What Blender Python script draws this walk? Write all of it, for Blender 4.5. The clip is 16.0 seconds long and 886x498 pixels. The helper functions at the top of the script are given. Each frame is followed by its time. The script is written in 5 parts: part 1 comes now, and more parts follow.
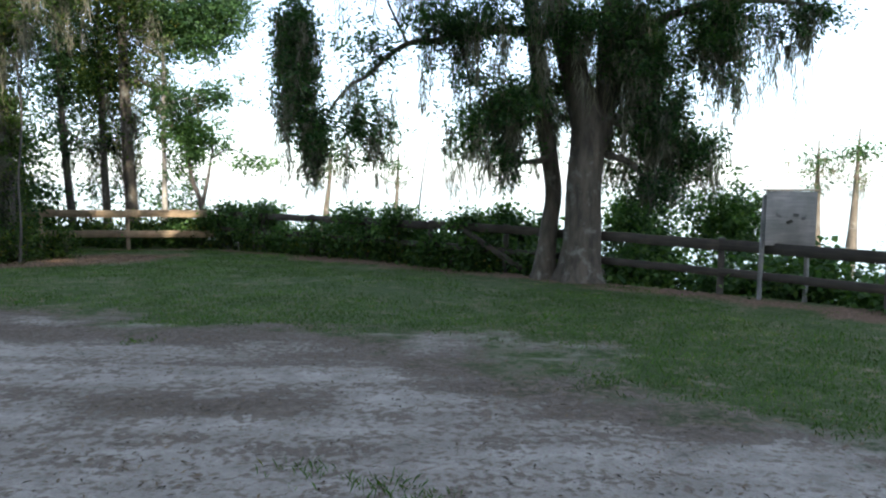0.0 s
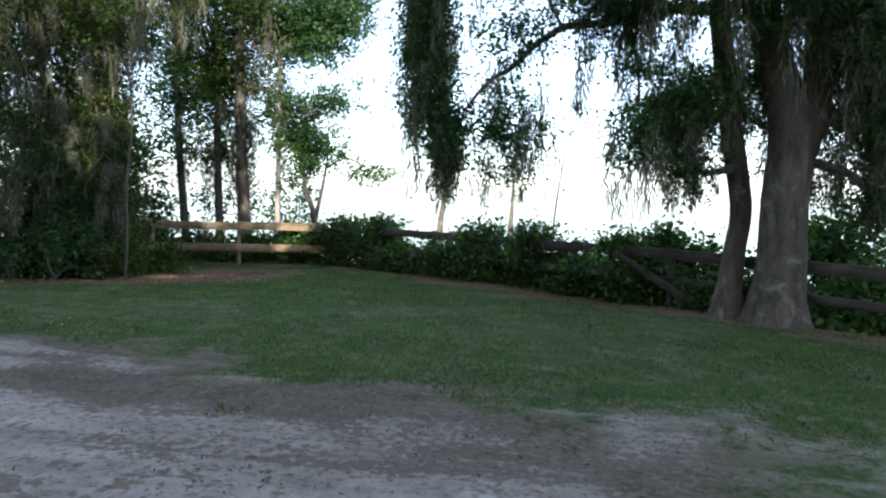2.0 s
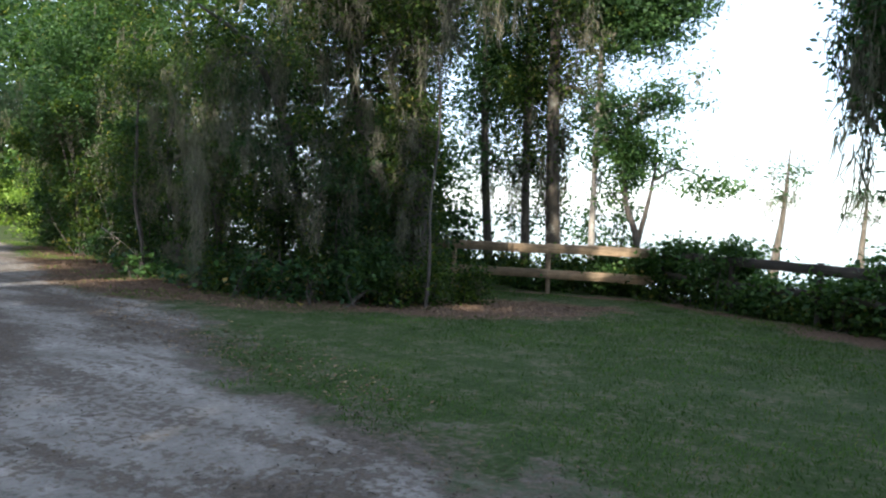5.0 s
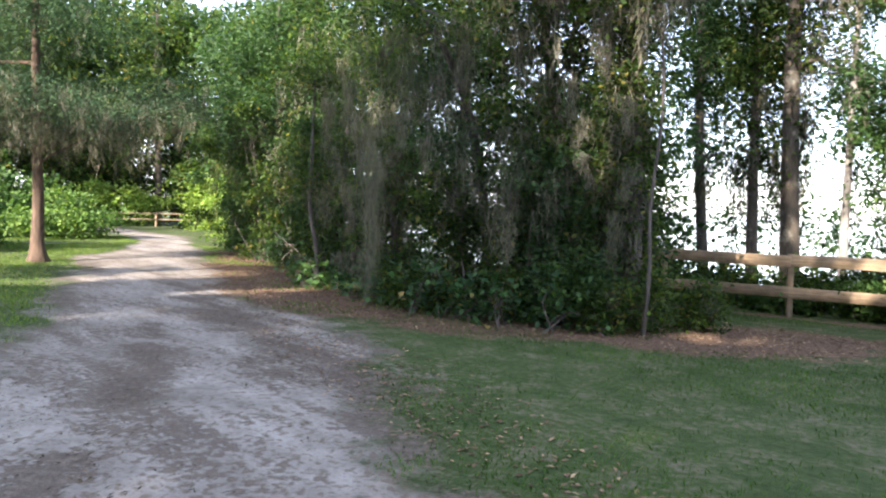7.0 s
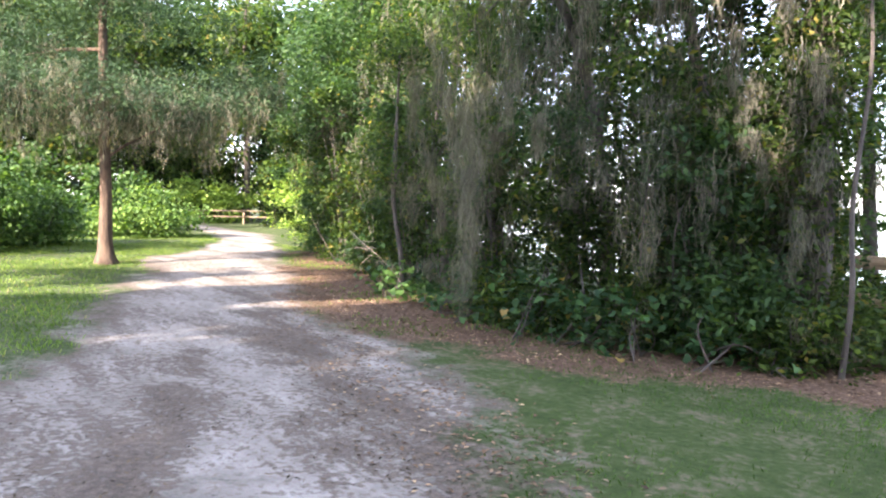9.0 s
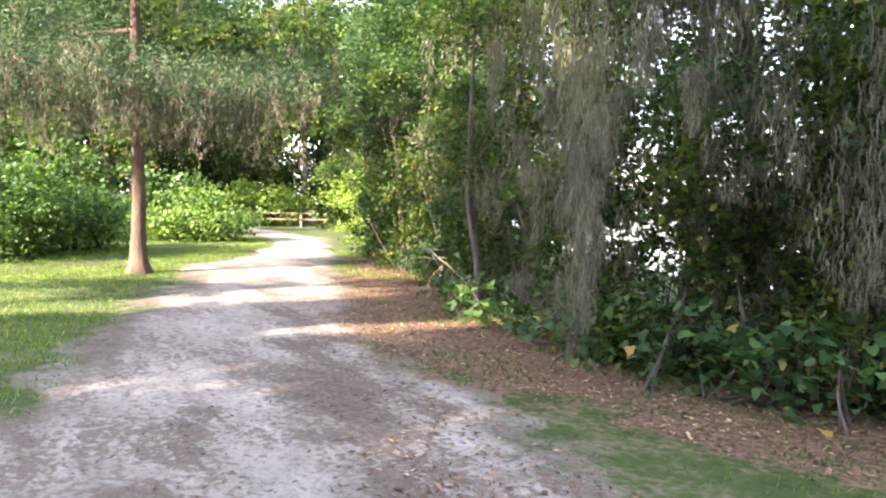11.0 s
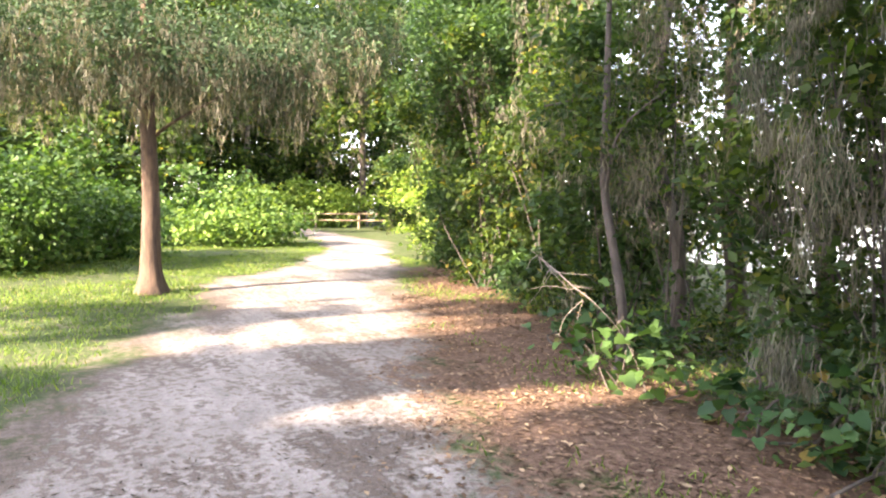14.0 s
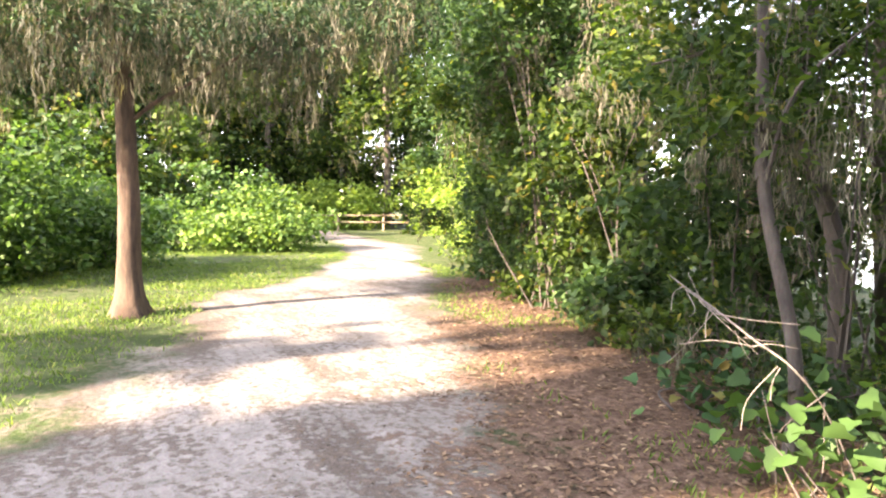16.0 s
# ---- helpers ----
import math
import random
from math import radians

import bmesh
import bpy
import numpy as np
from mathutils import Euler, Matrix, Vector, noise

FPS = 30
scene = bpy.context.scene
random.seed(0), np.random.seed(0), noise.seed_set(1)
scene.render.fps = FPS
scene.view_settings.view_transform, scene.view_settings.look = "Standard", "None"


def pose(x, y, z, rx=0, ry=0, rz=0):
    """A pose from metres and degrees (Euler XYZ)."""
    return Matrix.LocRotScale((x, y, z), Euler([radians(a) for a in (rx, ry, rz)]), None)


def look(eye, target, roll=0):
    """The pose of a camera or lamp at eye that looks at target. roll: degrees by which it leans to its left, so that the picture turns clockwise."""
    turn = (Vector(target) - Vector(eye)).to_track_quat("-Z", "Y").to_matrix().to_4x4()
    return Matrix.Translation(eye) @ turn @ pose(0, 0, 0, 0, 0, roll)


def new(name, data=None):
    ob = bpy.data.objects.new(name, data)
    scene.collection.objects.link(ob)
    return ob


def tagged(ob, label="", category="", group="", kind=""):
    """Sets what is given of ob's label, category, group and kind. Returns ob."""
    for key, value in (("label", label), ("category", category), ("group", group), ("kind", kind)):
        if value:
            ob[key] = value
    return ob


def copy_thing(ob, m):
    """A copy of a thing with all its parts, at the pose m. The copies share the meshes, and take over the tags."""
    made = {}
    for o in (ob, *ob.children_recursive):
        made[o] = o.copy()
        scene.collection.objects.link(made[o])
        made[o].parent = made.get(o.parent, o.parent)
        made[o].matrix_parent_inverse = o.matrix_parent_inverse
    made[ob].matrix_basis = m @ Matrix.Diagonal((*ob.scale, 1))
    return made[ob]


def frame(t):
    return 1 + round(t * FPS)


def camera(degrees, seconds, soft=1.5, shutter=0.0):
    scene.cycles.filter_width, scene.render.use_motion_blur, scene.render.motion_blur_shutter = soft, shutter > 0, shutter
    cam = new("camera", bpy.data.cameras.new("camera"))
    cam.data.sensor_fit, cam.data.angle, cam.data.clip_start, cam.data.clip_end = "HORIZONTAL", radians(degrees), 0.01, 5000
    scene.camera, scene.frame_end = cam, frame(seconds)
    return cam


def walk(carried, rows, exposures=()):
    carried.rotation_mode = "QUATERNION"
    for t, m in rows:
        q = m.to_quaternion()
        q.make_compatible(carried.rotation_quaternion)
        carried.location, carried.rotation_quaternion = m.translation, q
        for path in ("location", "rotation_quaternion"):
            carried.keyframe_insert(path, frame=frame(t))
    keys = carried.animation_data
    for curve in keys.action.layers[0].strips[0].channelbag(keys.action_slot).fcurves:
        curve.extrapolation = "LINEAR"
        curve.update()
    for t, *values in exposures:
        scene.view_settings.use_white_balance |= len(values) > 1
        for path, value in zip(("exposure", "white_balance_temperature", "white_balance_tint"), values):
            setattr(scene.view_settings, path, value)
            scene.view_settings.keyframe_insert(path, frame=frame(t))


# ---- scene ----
cam = camera(64.0, 16.0, 2.15)
METRES, EYE, TILT, LEAN, TURN = 20.05, 1.6, 0.0, 0.0, 0.0
ROWS = [
    (0.0, 0.0, 0.0, 0.0, 0.05, -5.12, -0.52),
    (0.5, -0.0068, 0.0326, -0.0006, 1.5, -4.95, -0.75),
    (1.0, -0.0164, 0.0626, -0.0011, 3.27, -4.73, -1.07),
    (1.5, -0.028, 0.0924, -0.0011, 5.42, -4.44, -1.05),
    (2.0, -0.0421, 0.1184, 0.0002, 8.52, -4.2, -1.14),
    (2.5, -0.0546, 0.1446, 0.0, 10.67, -4.15, -1.2),
    (3.0, -0.0704, 0.1696, -0.0021, 13.49, -3.95, -1.53),
    (3.5, -0.0835, 0.1972, -0.0044, 16.59, -3.74, -1.71),
    (4.0, -0.0997, 0.2229, -0.0036, 21.14, -3.44, -1.75),
    (4.5, -0.1182, 0.2504, -0.0057, 26.17, -3.27, -1.71),
    (5.0, -0.1436, 0.2745, -0.0047, 31.36, -3.08, -1.62),
    (7.5, -0.2574, 0.3759, -0.0069, 47.41, -3.2, -1.28),
    (8.0, -0.2829, 0.3947, -0.0063, 49.23, -3.35, -1.2),
    (8.5, -0.3068, 0.412, -0.0061, 50.82, -3.48, -1.14),
    (11.0, -0.4463, 0.4897, -0.009, 56.94, -3.45, -0.8),
    (11.5, -0.4755, 0.5054, -0.0102, 58.03, -3.49, -0.61),
    (12.0, -0.5068, 0.5185, -0.0115, 58.95, -3.44, -0.72),
    (12.5, -0.5351, 0.5308, -0.0119, 59.81, -3.49, -0.53),
    (13.0, -0.5647, 0.5425, -0.0119, 60.5, -3.47, -0.36),
    (13.5, -0.5917, 0.5486, -0.0107, 61.01, -3.43, -0.52),
    (14.0, -0.6197, 0.5623, -0.0103, 61.55, -3.55, -0.3),
    (14.5, -0.6479, 0.5711, -0.0105, 61.98, -3.56, -0.5),
    (15.0, -0.6763, 0.5859, -0.0107, 62.51, -3.65, -0.18),
    (15.5, -0.7057, 0.5964, -0.0118, 63.02, -3.53, -0.3),
    (16.0, -0.7337, 0.6053, -0.0112, 63.46, -3.46, -0.18),
]
EXPOSURES = [(0.0, 1.8, 5950, 10), (2.5, 1.75, 5850, 10), (5.0, 1.66, 5900, 11), (7.5, 2.75, 6200, 21), (8.5, 3.03, 6250, 23), (11.0, 3.38, 6700, 25), (14.0, 3.46, 7050, 26), (16.0, 3.5, 7150, 26)]
walk(cam, [(t, pose(0, 0, EYE, TILT, LEAN, TURN) @ pose(METRES * x, METRES * y, METRES * z, 90 + pitch, roll, yaw)) for t, x, y, z, yaw, pitch, roll in ROWS], EXPOSURES)

# ---- sky and sun: low sun from behind the first view, over tall trees ----
SUN_AZ, SUN_EL = math.pi - 0.15, radians(26.0)
TO_SUN = Vector((math.sin(SUN_AZ) * math.cos(SUN_EL), math.cos(SUN_AZ) * math.cos(SUN_EL), math.sin(SUN_EL)))
world = bpy.data.worlds.new("sky")
scene.world = world
world.use_nodes = True
wn = world.node_tree.nodes
sky = wn.new("ShaderNodeTexSky")
sky.sky_type, sky.sun_disc, sky.sun_elevation, sky.sun_rotation = "NISHITA", False, SUN_EL, SUN_AZ
sky.air_density, sky.dust_density, sky.ozone_density = 1.0, 1.0, 1.0
haze = wn.new("ShaderNodeMix")
haze.data_type, haze.blend_type = "RGBA", "ADD"
haze.inputs[0].default_value, haze.inputs[7].default_value = 1.0, (4.0, 4.25, 4.55, 1)  # thin white haze over the whole sky
world.node_tree.links.new(sky.outputs["Color"], haze.inputs[6])
world.node_tree.links.new(haze.outputs[2], wn["Background"].inputs["Color"])
wn["Background"].inputs["Strength"].default_value = 0.07
sun_data = bpy.data.lights.new("sun", "SUN")
sun_data.energy, sun_data.angle, sun_data.color = 5.0, radians(0.6), (1.0, 0.87, 0.68)
sun = new("sun", sun_data)
sun.matrix_world = look(TO_SUN * 60, (0, 0, 0))


# ---- materials ----
def shader(name):
    m = bpy.data.materials.new(name)
    m.use_nodes = True
    nt = m.node_tree
    return m, nt.nodes, nt.links.new, nt.nodes["Principled BSDF"]


def ramp(nodes, stops):
    r = nodes.new("ShaderNodeValToRGB")
    while len(r.color_ramp.elements) < len(stops):
        r.color_ramp.elements.new(0.5)
    for e, (p, c) in zip(r.color_ramp.elements, stops):
        e.position, e.color = p, (*c, 1)
    return r


def noise_node(nodes, link, scale, detail=3, rough=0.55, vec=None):
    n = nodes.new("ShaderNodeTexNoise")
    n.inputs["Scale"].default_value, n.inputs["Detail"].default_value, n.inputs["Roughness"].default_value = scale, detail, rough
    if vec:
        link(vec, n.inputs["Vector"])
    return n


def mix_rgb(nodes, link, fac, a, b, mode="MIX"):
    n = nodes.new("ShaderNodeMix")
    n.data_type, n.blend_type = "RGBA", mode
    for sock, v in ((n.inputs[0], fac), (n.inputs[6], a), (n.inputs[7], b)):
        if isinstance(v, (int, float)):
            sock.default_value = v
        elif isinstance(v, tuple):
            sock.default_value = (*v, 1)
        else:
            link(v, sock)
    return n.outputs[2]


def maths(nodes, link, op, a, b=0.0, clamp=False):
    n = nodes.new("ShaderNodeMath")
    n.operation, n.use_clamp = op, clamp
    for sock, v in zip(n.inputs, (a, b)):
        if isinstance(v, (int, float)):
            sock.default_value = v
        else:
            link(v, sock)
    return n.outputs[0]


def leaf_material(name, dark, mid, light, through_light=0.3, rough=0.5, stray=None):
    """Thin leaves: each one has a shade of its own, drifting over the crown, and lets light through."""
    m, n, link, p = shader(name)
    geo, tc = n.new("ShaderNodeNewGeometry"), n.new("ShaderNodeTexCoord")
    stops = [(0.0, dark), (0.5, mid), (0.93, light)]
    if stray:
        stops.append((0.985, stray))
    r = ramp(n, stops)
    link(geo.outputs["Random Per Island"], r.inputs[0])
    big = noise_node(n, link, 0.9, 2, 0.5, tc.outputs["Object"])
    tone = ramp(n, [(0.3, (0.55, 0.6, 0.6)), (0.7, (1.25, 1.2, 1.05))])
    link(big.outputs[0], tone.inputs[0])
    col = mix_rgb(n, link, 1.0, r.outputs[0], tone.outputs[0], "MULTIPLY")
    link(col, p.inputs["Base Color"])
    p.inputs["Roughness"].default_value = rough + 0.12
    p.inputs["Specular IOR Level"].default_value = 0.25
    tr = n.new("ShaderNodeBsdfTranslucent")
    link(mix_rgb(n, link, 1.0, col, (1.3, 1.35, 0.6), "MULTIPLY"), tr.inputs["Color"])
    mx = n.new("ShaderNodeMixShader")
    mx.inputs[0].default_value = through_light
    link(p.outputs[0], mx.inputs[1])
    link(tr.outputs[0], mx.inputs[2])
    link(mx.outputs[0], n["Material Output"].inputs["Surface"])
    return m


def bark_material(name, dark, light, scale=9.0, lichen=None):
    m, n, link, p = shader(name)
    tc, mp = n.new("ShaderNodeTexCoord"), n.new("ShaderNodeMapping")
    mp.inputs["Scale"].default_value = (1, 1, 0.22)
    link(tc.outputs["Object"], mp.inputs["Vector"])
    ridge = noise_node(n, link, scale, 6, 0.65, mp.outputs[0])
    fine = noise_node(n, link, scale * 6, 4, 0.6, tc.outputs["Object"])
    r = ramp(n, [(0.32, dark), (0.68, light)])
    link(ridge.outputs[0], r.inputs[0])
    col = mix_rgb(n, link, 0.35, r.outputs[0], fine.outputs["Color"], "OVERLAY")
    if lichen:
        spots = noise_node(n, link, 3.1, 5, 0.7, tc.outputs["Object"])
        f = ramp(n, [(0.55, (0, 0, 0)), (0.66, (1, 1, 1))])
        link(spots.outputs[0], f.inputs[0])
        col = mix_rgb(n, link, f.outputs[0], col, lichen)
    link(col, p.inputs["Base Color"])
    p.inputs["Roughness"].default_value = 0.9
    b = n.new("ShaderNodeBump")
    b.inputs["Strength"].default_value, b.inputs["Distance"].default_value = 0.8, 0.03
    link(maths(n, link, "ADD", ridge.outputs[0], maths(n, link, "MULTIPLY", fine.outputs[0], 0.3)), b.inputs["Height"])
    link(b.outputs[0], p.inputs["Normal"])
    return m


def plank_material(name, dark, light):
    """Weathered sawn board, grain along its length, each board of its own tone."""
    m, n, link, p = shader(name)
    tc, mp, info = n.new("ShaderNodeTexCoord"), n.new("ShaderNodeMapping"), n.new("ShaderNodeObjectInfo")
    mp.inputs["Scale"].default_value = (0.06, 1, 1)
    link(tc.outputs["Object"], mp.inputs["Vector"])
    grain = noise_node(n, link, 38, 5, 0.6, mp.outputs[0])
    stain = noise_node(n, link, 2.2, 4, 0.6, tc.outputs["Object"])
    r = ramp(n, [(0.3, dark), (0.7, light)])
    link(grain.outputs[0], r.inputs[0])
    s = ramp(n, [(0.35, (0.45, 0.47, 0.42)), (0.65, (1.05, 1.0, 0.95))])
    link(stain.outputs[0], s.inputs[0])
    col = mix_rgb(n, link, 0.8, r.outputs[0], s.outputs[0], "MULTIPLY")
    tone = ramp(n, [(0, (0.75, 0.75, 0.75)), (1, (1.15, 1.12, 1.08))])
    link(info.outputs["Random"], tone.inputs[0])
    link(mix_rgb(n, link, 1.0, col, tone.outputs[0], "MULTIPLY"), p.inputs["Base Color"])
    p.inputs["Roughness"].default_value = 0.85
    b = n.new("ShaderNodeBump")
    b.inputs["Strength"].default_value, b.inputs["Distance"].default_value = 0.5, 0.006
    link(grain.outputs[0], b.inputs["Height"])
    link(b.outputs[0], p.inputs["Normal"])
    return m


def ground_material():
    """Pale sand where the track runs, mown grass soil beside it, brown leaf mould under the thicket."""
    m, n, link, p = shader("sandy_ground")
    tc = n.new("ShaderNodeTexCoord")
    pos = tc.outputs["Object"]
    big, mid, fine, grit = (noise_node(n, link, s, d, 0.62, pos) for s, d in ((0.45, 4), (2.6, 6), (14.0, 5), (95.0, 3)))
    a_sand, a_lit = n.new("ShaderNodeAttribute"), n.new("ShaderNodeAttribute")
    a_sand.attribute_name, a_lit.attribute_name = "sand", "mould"
    sand = ramp(n, [(0.34, (0.13, 0.118, 0.102)), (0.48, (0.245, 0.228, 0.205)), (0.64, (0.385, 0.365, 0.335))])
    link(maths(n, link, "ADD", maths(n, link, "MULTIPLY", mid.outputs[0], 0.6), maths(n, link, "MULTIPLY", fine.outputs[0], 0.4)), sand.inputs[0])
    # dark humus drifts over the sand
    turned = n.new("ShaderNodeMapping")
    turned.inputs["Rotation"].default_value = (0, 0, radians(25))
    turned.inputs["Scale"].default_value = (0.3, 1.5, 1)
    link(pos, turned.inputs["Vector"])
    ruts = noise_node(n, link, 0.9, 5, 0.65, turned.outputs[0])
    humus = ramp(n, [(0.475, (0, 0, 0)), (0.545, (1, 1, 1))])
    a_hum = n.new("ShaderNodeAttribute")
    a_hum.attribute_name = "humus"
    coarse = maths(n, link, "ADD", maths(n, link, "MULTIPLY", ruts.outputs[0], 0.36), maths(n, link, "MULTIPLY", mid.outputs[0], 0.24))
    coarse = maths(n, link, "ADD", coarse, maths(n, link, "MULTIPLY", a_hum.outputs["Fac"], 0.085))
    link(maths(n, link, "ADD", coarse, maths(n, link, "MULTIPLY", fine.outputs[0], 0.4)), humus.inputs[0])
    speck = ramp(n, [(0.53, (0, 0, 0)), (0.6, (1, 1, 1))])
    link(fine.outputs[0], speck.inputs[0])
    # and a darker trodden rim where the sand meets the turf
    rim = maths(n, link, "SUBTRACT", 1.0, maths(n, link, "MULTIPLY", maths(n, link, "ABSOLUTE", maths(n, link, "SUBTRACT", a_sand.outputs["Fac"], 0.62)), 3.2), True)
    dark = maths(n, link, "MULTIPLY", maths(n, link, "ADD", humus.outputs[0], maths(n, link, "MULTIPLY", rim, 0.5), True), 0.85)
    earth = ramp(n, [(0.36, (0.03, 0.023, 0.017)), (0.52, (0.072, 0.055, 0.041)), (0.66, (0.15, 0.125, 0.1))])
    link(maths(n, link, "ADD", maths(n, link, "MULTIPLY", fine.outputs[0], 0.55), maths(n, link, "MULTIPLY", grit.outputs[0], 0.45)), earth.inputs[0])
    c_sand = mix_rgb(n, link, dark, sand.outputs[0], earth.outputs[0])
    c_sand = mix_rgb(n, link, maths(n, link, "MULTIPLY", speck.outputs[0], 0.4), c_sand, (0.13, 0.105, 0.08))
    turf = ramp(n, [(0.36, (0.026, 0.046, 0.013)), (0.5, (0.044, 0.068, 0.02)), (0.63, (0.115, 0.108, 0.07))])
    link(maths(n, link, "ADD", maths(n, link, "MULTIPLY", mid.outputs[0], 0.5), maths(n, link, "MULTIPLY", fine.outputs[0], 0.5)), turf.inputs[0])
    mould = ramp(n, [(0.34, (0.05, 0.032, 0.022)), (0.5, (0.115, 0.075, 0.051)), (0.66, (0.22, 0.155, 0.11))])
    link(maths(n, link, "ADD", maths(n, link, "MULTIPLY", fine.outputs[0], 0.6), maths(n, link, "MULTIPLY", grit.outputs[0], 0.4)), mould.inputs[0])
    ragged = maths(n, link, "ADD", maths(n, link, "MULTIPLY", maths(n, link, "SUBTRACT", mid.outputs[0], 0.5), 1.3),
                   maths(n, link, "MULTIPLY", maths(n, link, "SUBTRACT", fine.outputs[0], 0.5), 0.9))
    f1, f2 = ramp(n, [(0.3, (0, 0, 0)), (0.75, (1, 1, 1))]), ramp(n, [(0.35, (0, 0, 0)), (0.68, (1, 1, 1))])
    link(maths(n, link, "ADD", a_sand.outputs["Fac"], ragged), f1.inputs[0])
    link(maths(n, link, "ADD", a_lit.outputs["Fac"], ragged), f2.inputs[0])
    col = mix_rgb(n, link, f1.outputs[0], turf.outputs[0], c_sand)
    col = mix_rgb(n, link, f2.outputs[0], col, mould.outputs[0])
    col = mix_rgb(n, link, 0.25, col, grit.outputs["Color"], "OVERLAY")
    link(col, p.inputs["Base Color"])
    p.inputs["Roughness"].default_value = 0.95
    p.inputs["Specular IOR Level"].default_value = 0.15
    b = n.new("ShaderNodeBump")
    b.inputs["Strength"].default_value, b.inputs["Distance"].default_value = 0.85, 0.05
    link(maths(n, link, "ADD", maths(n, link, "MULTIPLY", fine.outputs[0], 0.7), maths(n, link, "MULTIPLY", grit.outputs[0], 0.3)), b.inputs["Height"])
    link(b.outputs[0], p.inputs["Normal"])
    return m


def water_material():
    m, n, link, p = shader("lake_water")
    tc = n.new("ShaderNodeTexCoord")
    w = noise_node(n, link, 1.4, 4, 0.6, tc.outputs["Object"])
    p.inputs["Base Color"].default_value = (0.03, 0.045, 0.045, 1)
    p.inputs["Roughness"].default_value = 0.12
    b = n.new("ShaderNodeBump")
    b.inputs["Strength"].default_value, b.inputs["Distance"].default_value = 0.3, 0.05
    link(w.outputs[0], b.inputs["Height"])
    link(b.outputs[0], p.inputs["Normal"])
    return m


M_GROUND, M_WATER = ground_material(), water_material()
M_OAK = leaf_material("oak_leaf", (0.02, 0.05, 0.022), (0.038, 0.086, 0.034), (0.072, 0.135, 0.046), 0.45, 0.42)
# brighter version of the vine leaf, carrying sunlight in its colour
M_BUSH_SUNLIT = leaf_material("sunlit_bush_leaf", (0.045, 0.1, 0.025), (0.085, 0.165, 0.04), (0.16, 0.25, 0.065), 0.4, 0.5)
M_THICKET = leaf_material("thicket_leaf", (0.017, 0.039, 0.012), (0.04, 0.077, 0.019), (0.092, 0.145, 0.032), 0.52, 0.5, (0.2, 0.18, 0.05))
M_VINE = leaf_material("vine_leaf", (0.026, 0.066, 0.02), (0.055, 0.122, 0.034), (0.1, 0.175, 0.05), 0.4, 0.45)
M_BROAD = leaf_material("broad_leaf", (0.018, 0.055, 0.022), (0.036, 0.092, 0.036), (0.065, 0.14, 0.05), 0.35, 0.45, (0.3, 0.22, 0.07))
# vine leaf lightened and yellowed: strong sun put into the leaf colour
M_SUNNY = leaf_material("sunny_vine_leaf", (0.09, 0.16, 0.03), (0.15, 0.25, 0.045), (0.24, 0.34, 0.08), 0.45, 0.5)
M_CEDAR = leaf_material("cedar_spray", (0.02, 0.045, 0.025), (0.035, 0.075, 0.04), (0.06, 0.11, 0.05), 0.2, 0.7)
M_MOSS = leaf_material("spanish_moss_strand", (0.07, 0.069, 0.056), (0.122, 0.118, 0.098), (0.205, 0.2, 0.168), 0.3, 0.9)
M_GRASS = leaf_material("grass_blade", (0.034, 0.08, 0.014), (0.053, 0.118, 0.02), (0.084, 0.155, 0.03), 0.35, 0.7, (0.16, 0.14, 0.07))
# paler copy of the grass blade, with sunlight put into its colour
M_GRASS_SUNLIT = leaf_material("sunlit_grass_blade", (0.06, 0.11, 0.022), (0.1, 0.175, 0.036), (0.17, 0.245, 0.065), 0.45, 0.6, (0.3, 0.27, 0.13))
M_LITTER = leaf_material("fallen_leaf", (0.06, 0.039, 0.027), (0.14, 0.09, 0.06), (0.26, 0.18, 0.125), 0.1, 0.8, (0.4, 0.3, 0.2))
M_DEBRIS = leaf_material("sand_debris", (0.03, 0.024, 0.018), (0.07, 0.055, 0.04), (0.15, 0.11, 0.075), 0.05, 0.9)
M_BARK = bark_material("oak_bark", (0.03, 0.025, 0.019), (0.115, 0.096, 0.072), 8.0, (0.16, 0.155, 0.13))
M_BARK_DARK = bark_material("dark_bark", (0.035, 0.03, 0.026), (0.11, 0.095, 0.08), 11.0)
M_BARK_RED = bark_material("cedar_bark", (0.028, 0.018, 0.012), (0.11, 0.072, 0.046), 12.0)
M_BARK_PALE = bark_material("pale_bark", (0.13, 0.12, 0.105), (0.32, 0.3, 0.27), 9.0)
M_TWIG = bark_material("dead_twig", (0.15, 0.125, 0.1), (0.3, 0.265, 0.225), 30.0)
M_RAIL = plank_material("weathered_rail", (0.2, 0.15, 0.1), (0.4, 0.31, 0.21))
# much darker copy of the rail: its backlit shade is in the colour
M_RAIL_BACKLIT = plank_material("backlit_dark_rail", (0.032, 0.028, 0.023), (0.08, 0.068, 0.056))
M_BOARD = plank_material("faded_board", (0.2, 0.2, 0.2), (0.32, 0.315, 0.31))
M_MARK = plank_material("dark_mark", (0.06, 0.06, 0.06), (0.12, 0.12, 0.12))


# ---- mesh helpers ----
rng = np.random.default_rng(7)
ORIGIN = {}


